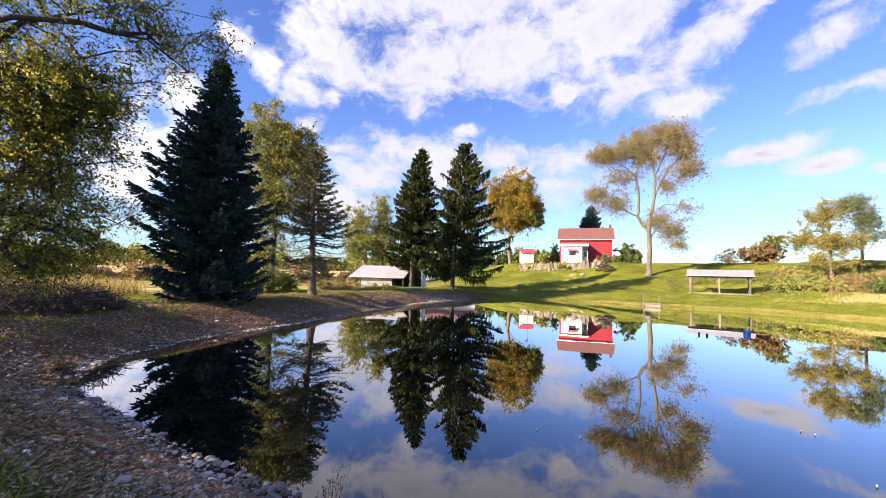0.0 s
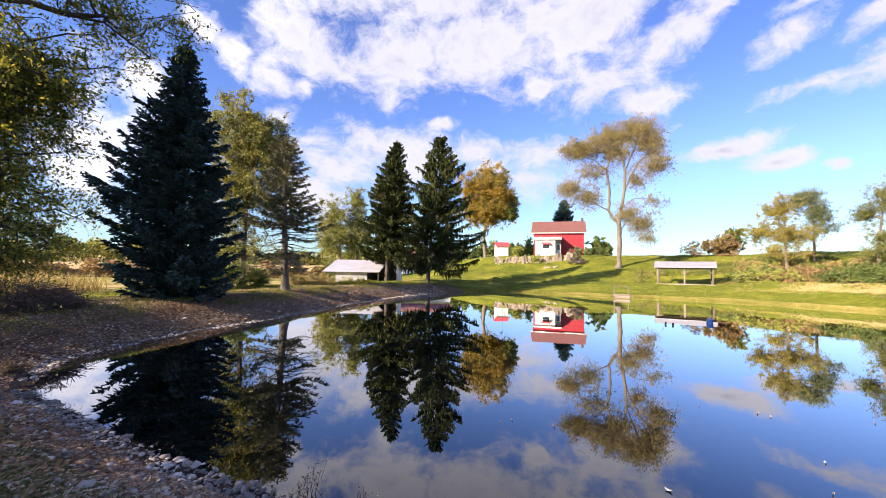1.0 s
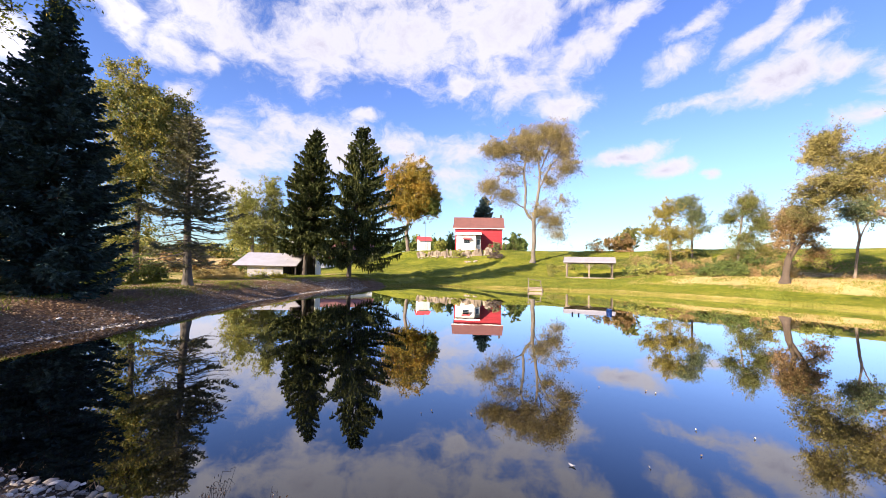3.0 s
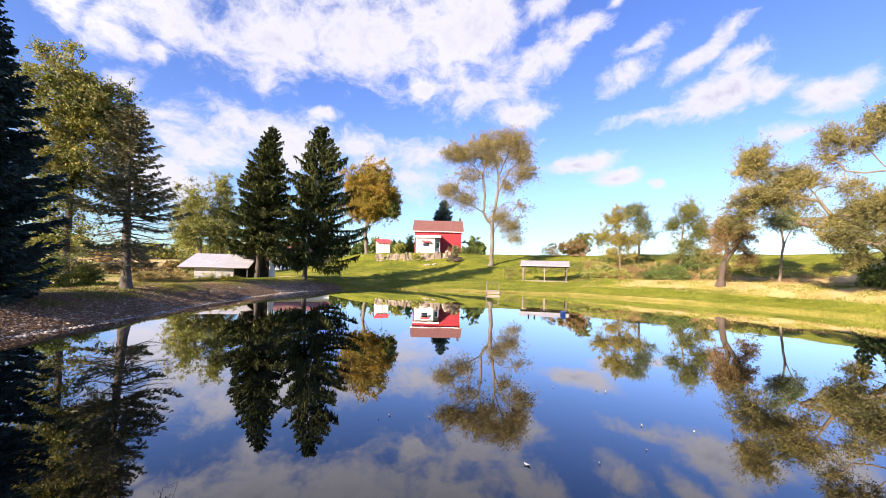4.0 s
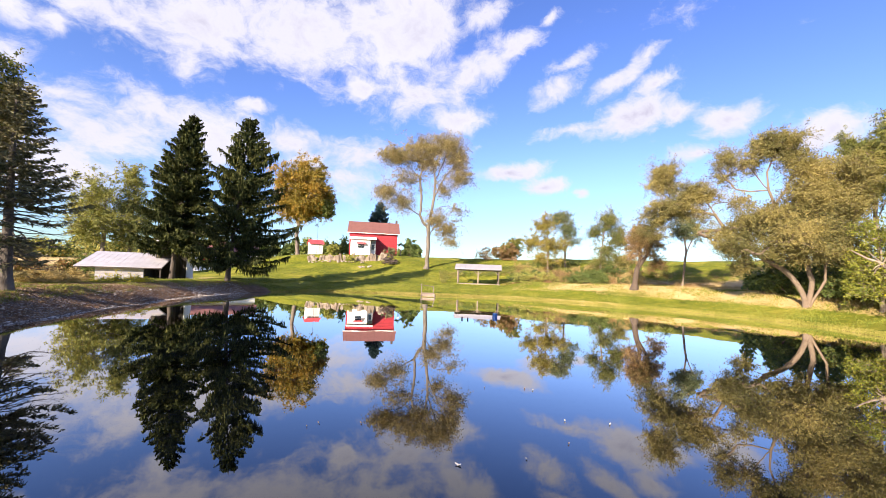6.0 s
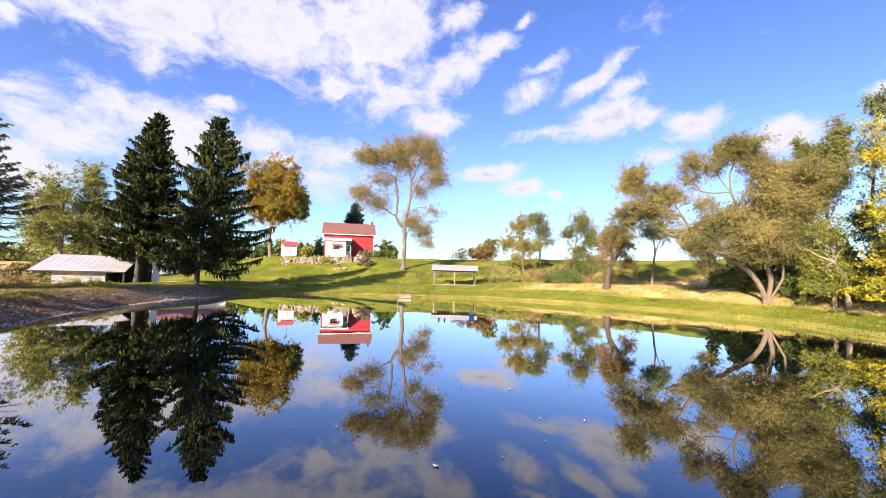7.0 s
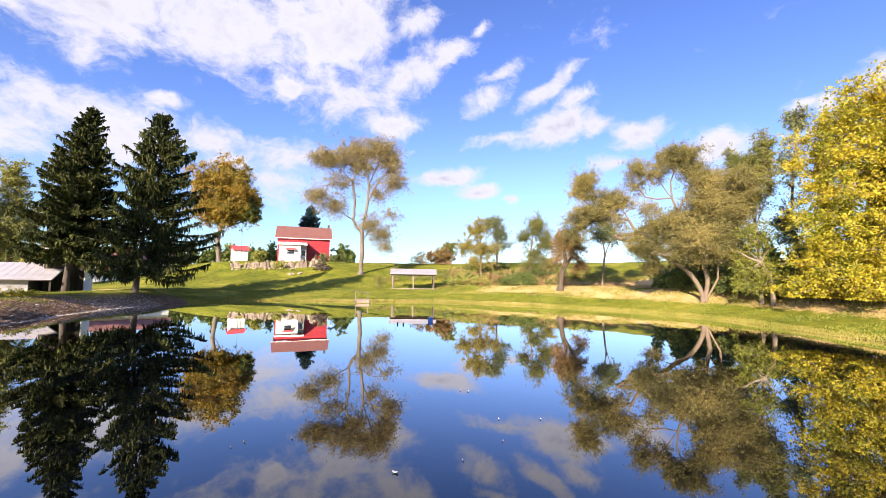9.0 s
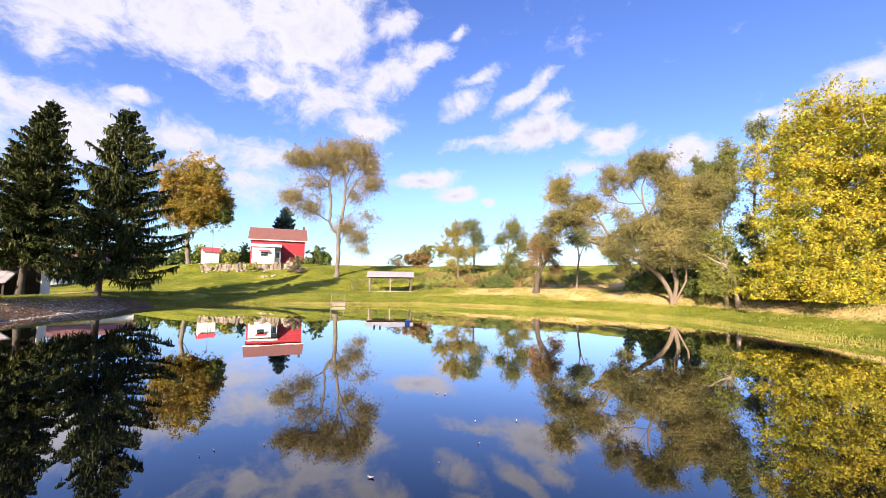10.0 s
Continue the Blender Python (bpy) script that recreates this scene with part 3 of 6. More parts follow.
def tree(name, label, stems, blobs, leaf, bark, clumps=160, per=90, size=0.2, spread=0.55, trunk_r=0.35, seed=1,
         tip=0.012, slim=0.5, droop=0.3, seg=0.6, wander=0.12, lift=0.35, flare=1.5, category="tree", group="", shell=0.35, bare=0.0, sag=0.15, gaps=1.6, grain=0.75, twigs=7, rise=0.12):
    rng = np.random.default_rng(seed)
    stems = [[tuple(p) for p in st] for st in stems]
    base = np.array(stems[0][0], float)
    ends = inside(rng, blobs, clumps, shell, gaps, grain)
    P, par, rad, tips = grow(rng, stems, ends, tip, trunk_r, wander, seg, lift)
    k = np.where(par >= 0)[0]
    r1, r0 = rad[k], np.minimum(rad[par[k]], rad[k] * 1.6 + 0.004)
    zr = np.maximum(0, 1 - (P[par[k]][:, 2] - base[2]) / 0.9)
    r0 = r0 * (1 + (flare - 1) * zr ** 2)
    zr = np.maximum(0, 1 - (P[k][:, 2] - base[2]) / 0.9)
    r1 = r1 * (1 + (flare - 1) * zr ** 2)
    tv, tf = tubes(P[par[k]] - base, P[k] - base, r0, r1, 7)
    e = thing(name, label, category, base, group)
    # each limb's end breaks into fine twigs, and the leaves sit along the twigs
    k = int(clumps * twigs)
    root = rng.choice(np.concatenate([tips, tips, par[tips]]), k)
    out = unit(P[root] - P[np.maximum(par[root], 0)])
    way = unit(out * 0.6 + rng.normal(size=(k, 3)) * np.array((0.75, 0.75, 0.6)) + np.array((0, 0, rise)))
    reach = spread * rng.uniform(0.7, 2.3, (k, 1)) * rng.uniform(0.7, 1.25, len(P))[root][:, None]
    fall = np.array((0, 0, -1.0)) * sag * reach
    q0, q1 = P[root], P[root] + way * reach * 0.5 + fall * 0.25
    q2 = P[root] + way * reach + fall
    fine = np.full(k, max(0.0035, tip * 0.42))
    wv, wf = tubes(np.vstack([q0, q1]) - base, np.vstack([q1, q2]) - base, np.concatenate([fine, fine * 0.8]), np.concatenate([fine * 0.8, fine * 0.4]), 3)
    wood = mesh_from("trunk", np.vstack([tv, wv]), np.vstack([tf, wf + len(tv)]), bark, True)
    under("trunk", wood, e)
    live = np.where(rng.uniform(size=k) >= bare)[0]
    n = clumps * per
    pick = rng.choice(live, n)
    u = rng.uniform(0.08, 1.08, (n, 1)) ** 0.8
    c = q0[pick] + way[pick] * reach[pick] * u + fall[pick] * u * u + np.clip(rng.normal(size=(n, 3)), -1.6, 1.6) * spread * 0.22 - base
    c[:, 2] = np.maximum(c[:, 2], 0.15)
    lv, lf = leaf_cards(rng, c, size, slim, droop, along=way[pick] * 0.8)
    under("crown", mesh_from("crown", lv, lf, leaf), e)
    return e


def conifer(name, label, base, top, radius, needle, bark, boughs=260, seed=1, skirt=1.0, power=0.7, droop=0.2, lift=0.35, hang=0.0, gap=0.0,
            irregular=0.3, lopsided=0.0, width=0.05, fine=1.0, frond=0.3, trunk_r=0.22, bare_below=0.0, full=1.0, group=""):
    """Spruce: a straight stem and tiers of boughs; each bough is a frond of side twigs, clad in needle sprays, with twigs hanging from it."""
    rng = np.random.default_rng(seed)
    base, top = np.array(base, float), np.array(top, float)
    H = top - base
    tall = np.linalg.norm(H)
    e = thing(name, label, "tree", base, group)
    m = 14
    q = np.linspace(0, 1, m)[:, None]
    ax = q * H + np.sin(q * 3.1) * rng.normal(size=(1, 3)) * 0.05
    rr = trunk_r * (1 - q[:, 0]) ** 0.8 + 0.012
    stem = tubes(ax[:-1], ax[1:], rr[:-1] * np.where(np.arange(m - 1) == 0, 1.35, 1), rr[1:], 8)
    cards, tube_a, tube_b, tube_r = [], [], [], []
    low = skirt / tall
    up = np.array((0, 0, 1.0))

    def spray(a, d, ln, wd):
        """Slim crossed blades from a along d."""
        for _ in (0, 1):
            nn = unit(np.cross(d, rng.normal(size=d.shape)))
            w = wd * rng.uniform(0.7, 1.25, (len(a), 1))
            mid = a + d * ln * 0.42
            cards.append(np.stack([a, mid + nn * w, a + d * ln, mid - nn * w], 1).reshape(-1, 3))

    for b in range(boughs):
        # boughs stand closer together towards the top, where they are short
        u = low + (1 - low) * (1 - (1 - (b + rng.uniform()) / boughs) ** 1.35)
        u = low + (u - low) * 0.965
        if rng.uniform() < gap:
            continue
        ang = 2.39996 * b + rng.normal() * 0.35
        d = np.array((math.cos(ang), math.sin(ang), 0.0))
        reach = radius * min(1, (1 - u) / full) ** power * (0.8 + 0.2 * min(1, (u - low) * 8)) + 0.06
        drift = noise.noise(Vector((d[0] * 1.6 + seed, d[1] * 1.6, u * 10)))
        L = reach * (1 + 0.55 * irregular * drift - irregular * rng.uniform() ** 2 + 0.12 * rng.normal() * irregular) * (1 + lopsided * d[0])
        L = max(L, 0.10)
        s = np.linspace(0, 1, 9)[:, None]
        rise = (lift * u * u - droop * (1 - u)) * rng.uniform(0.6, 1.4)
        path = u * H + d * L * s + up * L * (rise * s - 0.10 * np.sin(3.14 * s) * (1 - u) + 0.16 * s ** 2.6)
        dead = u < bare_below and rng.uniform() < 0.8
        if u < bare_below:
            path = path + up * (0.05 * np.sin(s * 9 + b) - 0.16 * L * s ** 2) + np.cross(d, up) * 0.10 * L * np.sin(s * 4 + b)
        tube_a.append(path[:-1])
        tube_b.append(path[1:])
        tube_r.append((0.006 + 0.011 * L) * (1.05 - s[:-1, 0]))
        side = np.cross(d, up)
        k = max(6, int(L * 17 * fine))
        if dead:
            k = max(3, int(L * 5))
        t = rng.uniform(0.04, 1.0, k) ** 0.8
        at = np.stack([np.interp(t, s[:, 0], path[:, c]) for c in range(3)], 1)
        sg = rng.choice((-1, 1), k)[:, None]
        fw = d * rng.uniform(0.45, 1.0, (k, 1)) + side * sg * rng.uniform(0.25, 0.95, (k, 1)) + up * (rng.normal(size=(k, 1)) * 0.16 - 0.10)
        fw = unit(fw)
        ln = (min(frond * 1.9, frond * L * 0.75) * (1 - 0.72 * t[:, None]) + 0.09) * rng.uniform(0.6, 1.25, (k, 1))
        if dead:
            tube_a.append(at)
            tube_b.append(at + fw * ln * 1.2 + up * rng.normal(size=(k, 1)) * 0.1)
            tube_r.append(np.full(k, 0.006))
            continue
        # clad each side twig in two or three sprays
        for f0, f1 in ((0.0, 0.55), (0.28, 0.85), (0.6, 1.1)):
            dd = unit(fw + rng.normal(size=(k, 3)) * 0.28)
            spray(at + fw * ln * f0, dd, ln * (f1 - f0) + 0.05, width)
        if hang > 0:
            hk = int(k * 0.9)
            pick = rng.integers(0, k, hk)
            dd = unit(np.stack([rng.normal(size=hk) * 0.22, rng.normal(size=hk) * 0.22, -np.ones(hk)], 1))
            spray(at[pick] + fw[pick] * ln[pick] * rng.uniform(0, 1, (hk, 1)), dd, hang * rng.uniform(0.2, 1.0, (hk, 1)) * min(1, L / 1.2), width * 0.8)
    # the leader
    a = H * np.linspace(0.90, 0.99, 24)[:, None]
    spray(a, unit(rng.normal(size=(24, 3)) * 0.5 + up), np.full((24, 1), 0.16), width * 0.8)
    r = np.concatenate(tube_r)
    limbs = tubes(np.vstack(tube_a), np.vstack(tube_b), r, r * 0.8, 4)
    under("trunk", mesh_from("trunk", np.vstack([stem[0], limbs[0]]), np.vstack([stem[1], limbs[1] + len(stem[0])]), bark, True), e)
    cv = np.vstack(cards)
    under("crown", mesh_from("crown", cv, np.arange(len(cv)).reshape(-1, 4), needle), e)
    return e


def shrub(name, label, at, r, h, leaf, bark=None, clumps=45, per=110, size=0.14, seed=1, slim=0.5, group="", spread=0.3, droop=0.2, bare=0.0):
    rng = np.random.default_rng(seed)
    x, y = at[:2]
    z = ground_z(x, y) - 0.05
    stems = []
    for i in range(4):
        a = rng.uniform(0, 6.28)
        q = np.array((math.cos(a), math.sin(a), 0)) * r * 0.3
        stems.append([(x + q[0] * 0.3, y + q[1] * 0.3, z), (x + q[0], y + q[1], z + h * 0.4)])
    blobs = [(x, y, z + h * 0.5, r * 0.9, r * 0.9, h * 0.45)]
    for i in range(4):
        a = rng.uniform(0, 6.28)
        blobs.append((x + math.cos(a) * r * 0.5, y + math.sin(a) * r * 0.5, z + h * rng.uniform(0.3, 0.65), r * 0.5, r * 0.5, h * 0.3))
    return tree(name, label, stems, blobs, leaf, bark or TWIG, clumps, per, size, spread, 0.05, seed, 0.008, slim, droop, 0.4,
                category="shrub", group=group, flare=1.0, bare=bare)


def G(x, y, dz=-0.08):
    """A point on the ground."""
    return (x, y, ground_z(x, y) + dz)

# ---------- trees, from the left round to the right ----------
tree("overhanging_tree", "broad leafy tree with yellowing leaves hanging over the stony bank",
     [[G(-9.6, 6.0), (-9.4, 6.3, 3.2), (-9.1, 6.6, 5.6), (-8.4, 7.2, 8.4)], [(-9.2, 6.5, 4.8), (-8.0, 7.3, 7.0), (-6.5, 8.1, 8.0), (-4.9, 8.9, 8.1)],
      [(-9.2, 6.5, 5.0), (-8.0, 7.0, 6.0), (-7.0, 7.6, 6.3)],
      [(-9.0, 6.7, 6.0), (-7.90, 6.45, 6.44), (-7.46, 6.66, 6.74), (-6.89, 7.25, 6.99), (-6.10, 7.92, 7.09), (-5.50, 8.35, 6.66)], [(-6.59, 7.52, 7.06), (-5.82, 8.13, 7.29), (-4.87, 8.74, 7.91)]],
     [(*(-7.89, 7.66, 3.99, 0.91, 0.82, 1.62), 1.3), (*(-8.08, 7.47, 5.90, 0.89, 0.80, 1.28), 1.2), (*(-7.10, 7.73, 5.60, 0.70, 0.63, 0.82), 1.4), (*(-7.56, 7.99, 2.82, 0.61, 0.55, 0.56), 1.0), (-8.8, 7.0, 9.5, 2.2, 2.2, 1.8, 0.5),
      (*(-6.05, 7.96, 7.37, 0.92, 0.83, 0.57), 0.45), (*(-5.86, 8.10, 6.50, 0.66, 0.60, 0.69), 0.35), (*(-5.10, 8.60, 7.67, 0.53, 0.48, 0.34), 0.4), (*(-6.90, 8.56, 3.60, 0.42, 0.38, 0.42), 0.25), (*(-6.81, 7.99, 4.78, 0.30, 0.27, 0.57), 0.5), (*(-6.84, 7.29, 7.26, 0.78, 0.70, 0.52), 0.4)],
     LEAF_LEFT, BARK_DARK, 900, 84, 0.07, 0.27, 0.28, 11, 0.006, seg=0.35, wander=0.15, lift=0.25, gaps=2.5, grain=0.4, sag=0.25)
conifer("blue_spruce", "dense dark blue-green spruce standing on the pond bank", G(-10.9, 19.1), (-10.93, 19.07, 12.85), 2.6, NEEDLE_BLUE, BARK_DARK,
        440, 21, 0.05, 0.92, 0.08, 0.45, 0.12, 0.06, 0.5, -0.12, width=0.042, fine=1.6, frond=0.38, trunk_r=0.2, full=0.6)
tree("tall_poplar", "tall leafy tree with yellow-green leaves behind the spruces", [[G(-13.2, 31.3), (-13.2, 31.3, 6), (-13.0, 31.2, 13)]],
     [(-13.3, 31.34, 12.7, 2.0, 1.85, 2.3, 1.2), (-12.1, 31.87, 9.4, 1.9, 1.7, 2.4, 0.7), (-13.93, 31.02, 8.50, 1.8, 1.65, 3.1, 0.8), (-11.6, 32.12, 11.6, 1.2, 1.1, 1.8, 1.0), (-13.4, 31.56, 4.61, 2.2, 2.0, 2.0, 0.3)],
     LEAF_TALL, BARK_DARK, 600, 90, 0.17, 0.46, 0.18, 31, 0.008, gaps=2.0, grain=0.4)
conifer("old_pine", "thin old pine with sparse needles and dead lower limbs", G(-8.25, 25.7), (-8.45, 25.62, 10.6), 3.1, NEEDLE_SPARSE, BARK_PINE,
        230, 41, 1.3, 0.55, 0.06, 0.25, 0.16, 0.12, 0.5, width=0.033, fine=1.15, frond=0.34, trunk_r=0.24, bare_below=0.40)
tree("field_tree", "pale green tree in the field behind the shed", [[G(-13.0, 67.5), (-13.0, 67.5, 6), (-13.1, 67.6, 9)]],
     [(-13.89, 67.59, 10.19, 2.60, 2.34, 3.41), (-12.42, 67.87, 7.38, 3.28, 2.95, 2.66), (-14.72, 67.41, 7.76, 2.22, 2.00, 3.21)], LEAF_FIELD, BARK, 300, 90, 0.22, 0.6, 0.25, 51)
tree("field_tree", "pale yellow-green tree in the field behind the shed", [[G(-10.4, 69.0), (-10.4, 69.0, 7), (-10.4, 69.2, 12)]],
     [(-10.56, 69.20, 11.92, 1.54, 1.38, 3.69), (-10.24, 69.25, 7.53, 2.30, 2.07, 2.91)], LEAF_FIELD, BARK, 240, 90, 0.22, 0.55, 0.25, 52)
conifer("spruce", "tall dark green spruce beside the boarded shed", G(-3.6, 45.6), (-2.68, 45.62, 17.0), 5.4, NEEDLE_GREEN, BARK_DARK,
        360, 61, 3.1, 0.84, 0.30, 0.40, 0.55, 0.06, 0.42, width=0.055, fine=1.35, frond=0.38, trunk_r=0.22)
conifer("spruce", "tall green spruce with ragged drooping boughs by the pond", G(0.95, 41.6), (2.05, 41.55, 16.4), 5.7, NEEDLE_GREEN, BARK_DARK,
        250, 62, 1.7, 0.78, 0.27, 0.45, 0.75, 0.10, 0.6, 0.16, width=0.055, fine=1.35, frond=0.36, trunk_r=0.19)
tree("orange_maple", "round-crowned maple with orange autumn leaves on the hill", [[G(14.0, 84.4), (13.6, 84.4, 9), (14.6, 84.5, 15)], [(13.6, 84.4, 8.2), (15.2, 84.2, 11.5), (17.8, 84.0, 13.2)]],
     [(14.73, 84.73, 18.89, 4.91, 4.42, 4.27), (13.61, 84.92, 14.67, 3.99, 3.59, 2.38), (17.06, 84.29, 16.22, 3.01, 2.71, 3.30)], LEAF_ORANGE, BARK, 620, 115, 0.33, 0.85, 0.36, 71, 0.012, gaps=1.25)
tree("maple_bough", "dark green leafy lower bough of the maple", [[(15.2, 84.0, 11.5), (18.5, 84, 13)]], [(18.56, 82.95, 14.16, 2.04, 1.84, 1.63)], LEAF_GREEN, BARK, 60, 90, 0.36, 0.5, 0.12, 72, category="tree bough")
conifer("small_spruce", "dark conifer rising behind the red house", G(33.9, 93.0), (34.08, 92.84, 19.0), 6.0, NEEDLE_BLUE, BARK_DARK,
        150, 81, 6.0, 0.75, 0.05, 0.3, 0.0, 0.0, 0.35, width=0.16, fine=0.8, frond=0.4, trunk_r=0.3)
tree("elm_tree", "large spreading elm with thin brown and olive leaves",
     [[G(29.0, 57.04), (29.13, 56.99, 5.7), (29.15, 56.97, 8.21), (29.05, 57.03, 9.29), (29.4, 56.85, 11.38), (29.74, 56.67, 14.19), (29.84, 56.62, 17.01), (29.46, 56.82, 20.2), (29.96, 56.56, 22.95)],
      [(29.05, 57.03, 9.29), (28.39, 57.36, 10.0), (27.8, 57.65, 11.34), (26.56, 58.23, 12.13), (25.06, 58.89, 12.81), (23.2, 59.65, 13.48)],
      [(27.8, 57.65, 11.34), (27.99, 57.56, 13.79), (27.58, 57.75, 17.34), (26.23, 58.38, 18.77), (24.54, 59.11, 19.73)],
      [(29.74, 56.67, 14.19), (30.49, 56.27, 16.1), (31.39, 55.77, 18.01), (32.75, 54.99, 19.82)],
      [(27.58, 57.75, 17.34), (28.1, 57.5, 19.72), (27.8, 57.65, 21.83)],
      [(29.84, 56.62, 17.01), (31.04, 55.97, 20.2), (31.76, 55.56, 23.12)],
      [(29.15, 56.97, 8.21), (30.15, 56.45, 9.77), (31.4, 55.77, 9.52), (32.35, 55.22, 8.02)],
      [(29.4, 56.85, 11.38), (30.87, 56.06, 12.94), (32.57, 55.09, 12.77)]],
     [(31.3, 55.83, 22.7, 3.05, 2.74, 1.9, 1.0), (27.95, 57.57, 22.1, 3.07, 2.77, 1.7, 1.0), (24.3, 59.12, 20.6, 3.0, 2.61, 1.4, 1.5), (28.66, 57.22, 19.82, 3.78, 3.41, 1.64, 0.6),
      (32.9, 55.0, 20.5, 2.1, 1.76, 2.3, 1.1), (33.3, 54.73, 17.37, 2.2, 1.91, 1.6, 1.0), (31.13, 55.92, 15.65, 1.96, 1.77, 1.63, 0.7), (22.6, 59.79, 14.83, 1.9, 1.6, 1.5, 1.2),
      (25.2, 58.71, 13.2, 2.3, 1.95, 1.7, 0.8), (30.13, 56.46, 10.58, 1.97, 1.77, 1.71, 1.0), (31.9, 55.58, 9.0, 1.9, 1.7, 2.0, 1.0), (32.6, 55.21, 6.9, 1.3, 1.1, 1.2, 0.6),
      (32.89, 54.9, 12.4, 1.6, 1.3, 1.1, 0.6), (26.0, 58.13, 17.0, 2.7, 2.43, 1.5, 0.5)],
     LEAF_ELM, BARK_ELM, 1700, 40, 0.2, 0.7, 0.32, 91, 0.0085, seg=0.7, wander=0.2, flare=1.7, sag=0.4, lift=0.3, gaps=1.35, grain=0.4, shell=0.75, twigs=6, rise=0.35)
tree("yellow_sapling", "small tree with pale yellow leaves on the slope", [[G(39.15, 40.73), (39.13, 40.76, 5.6), (39.06, 40.82, 8.57)]],
     [(38.96, 40.92, 9.17, 1.39, 1.25, 1.5, 0.9), (37.63, 42.14, 6.71, 1.42, 1.28, 1.05, 0.9), (39.28, 40.62, 6.34, 1.79, 1.61, 1.11, 1.1), (40.39, 39.51, 6.35, 1.08, 0.97, 1.02, 0.5), (38.14, 41.68, 8.74, 0.99, 0.89, 1.36, 0.4), (38.4, 41.2, 4.6, 1.7, 1.5, 1.0, 0.5), (40.2, 39.9, 4.4, 1.2, 1.1, 0.9, 0.3)],
     leaf_material("pale_yellow_leaf", [(0.17, 0.18, 0.035), (0.36, 0.30, 0.06), (0.50, 0.38, 0.09)]), BARK_PALE, 420, 66, 0.145, 0.4, 0.12, 101, 0.008, gaps=1.3, grain=0.35, shell=0.9, rise=0.8)
tree("green_tree", "grey-green tree with thin leaves behind the yellow sapling", [[G(43.24, 41.59), (43.23, 41.61, 7.36), (43.12, 41.72, 10.09)]],
     [(42.92, 41.93, 10.64, 1.44, 1.29, 0.94, 0.7), (43.52, 41.31, 8.91, 1.28, 1.15, 1.71, 0.9), (42.36, 42.49, 10.11, 1.02, 0.92, 1.42, 0.5), (43.86, 40.94, 6.97, 0.98, 0.88, 1.08, 0.4)],
     LEAF_BLUEGREEN, BARK, 330, 50, 0.145, 0.44, 0.13, 102, 0.008, gaps=1.3, grain=0.35, shell=0.9, rise=0.9)
tree("slope_tree", "olive green tree on the dry slope", [[G(44.02, 36.21), (44.1, 36.12, 5.67), (44.33, 35.83, 8.5)], [(44.1, 36.12, 5.4), (45.1, 34.9, 7.2)]],
     [(44.64, 35.45, 9.54, 1.61, 1.45, 1.55, 1.1), (43.61, 36.71, 8.16, 1.14, 1.03, 1.43, 0.7), (45.35, 34.53, 7.41, 1.45, 1.3, 1.67, 0.9), (44.49, 35.64, 5.67, 1.49, 1.34, 1.41, 0.7), (43.6, 36.2, 4.2, 1.4, 1.3, 0.9, 0.4), (45.6, 34.2, 4.6, 1.5, 1.3, 1.0, 0.5)],
     LEAF_SLOPE, BARK_PALE, 460, 66, 0.145, 0.42, 0.14, 103, 0.008, gaps=1.3, grain=0.35, shell=0.9, rise=0.7)
tree("russet_tree", "leaning tree with a thick pale trunk and russet leaves", [[G(35.65, 25.28), (35.78, 25.1, 3.37), (35.95, 24.84, 4.51), (35.9, 24.91, 5.71)], [(35.78, 25.1, 3.6), (36.3, 24.3, 4.9), (36.5, 24.0, 6.0)]],
     [(35.9, 24.91, 6.59, 0.96, 0.87, 0.94, 1.0), (36.48, 24.06, 5.95, 0.76, 0.69, 1.23, 0.6), (35.49, 25.49, 4.93, 0.62, 0.56, 0.73, 0.4), (36.78, 23.61, 3.91, 0.67, 0.6, 0.7, 0.3)],
     LEAF_RUSSET, BARK_WILLOW, 260, 75, 0.14, 0.4, 0.25, 104, 0.008, flare=1.9)
tree("pale_sapling", "slender pale-trunked tree with dark leaves", [[G(41.54, 24.05), (41.72, 23.73, 5.24), (41.62, 23.91, 7.11)], [(41.72, 23.73, 5.24), (42.03, 23.18, 6.78), (42.28, 22.72, 7.69)]],
     [(41.68, 23.81, 7.73, 1.14, 1.03, 1.0, 0.9), (41.34, 24.39, 9.32, 0.92, 0.83, 0.88, 0.4), (42.17, 22.93, 7.08, 0.56, 0.5, 0.74, 0.4)], LEAF_BLUEGREEN, BARK_PALE, 170, 60, 0.15, 0.36, 0.10, 105, 0.007)
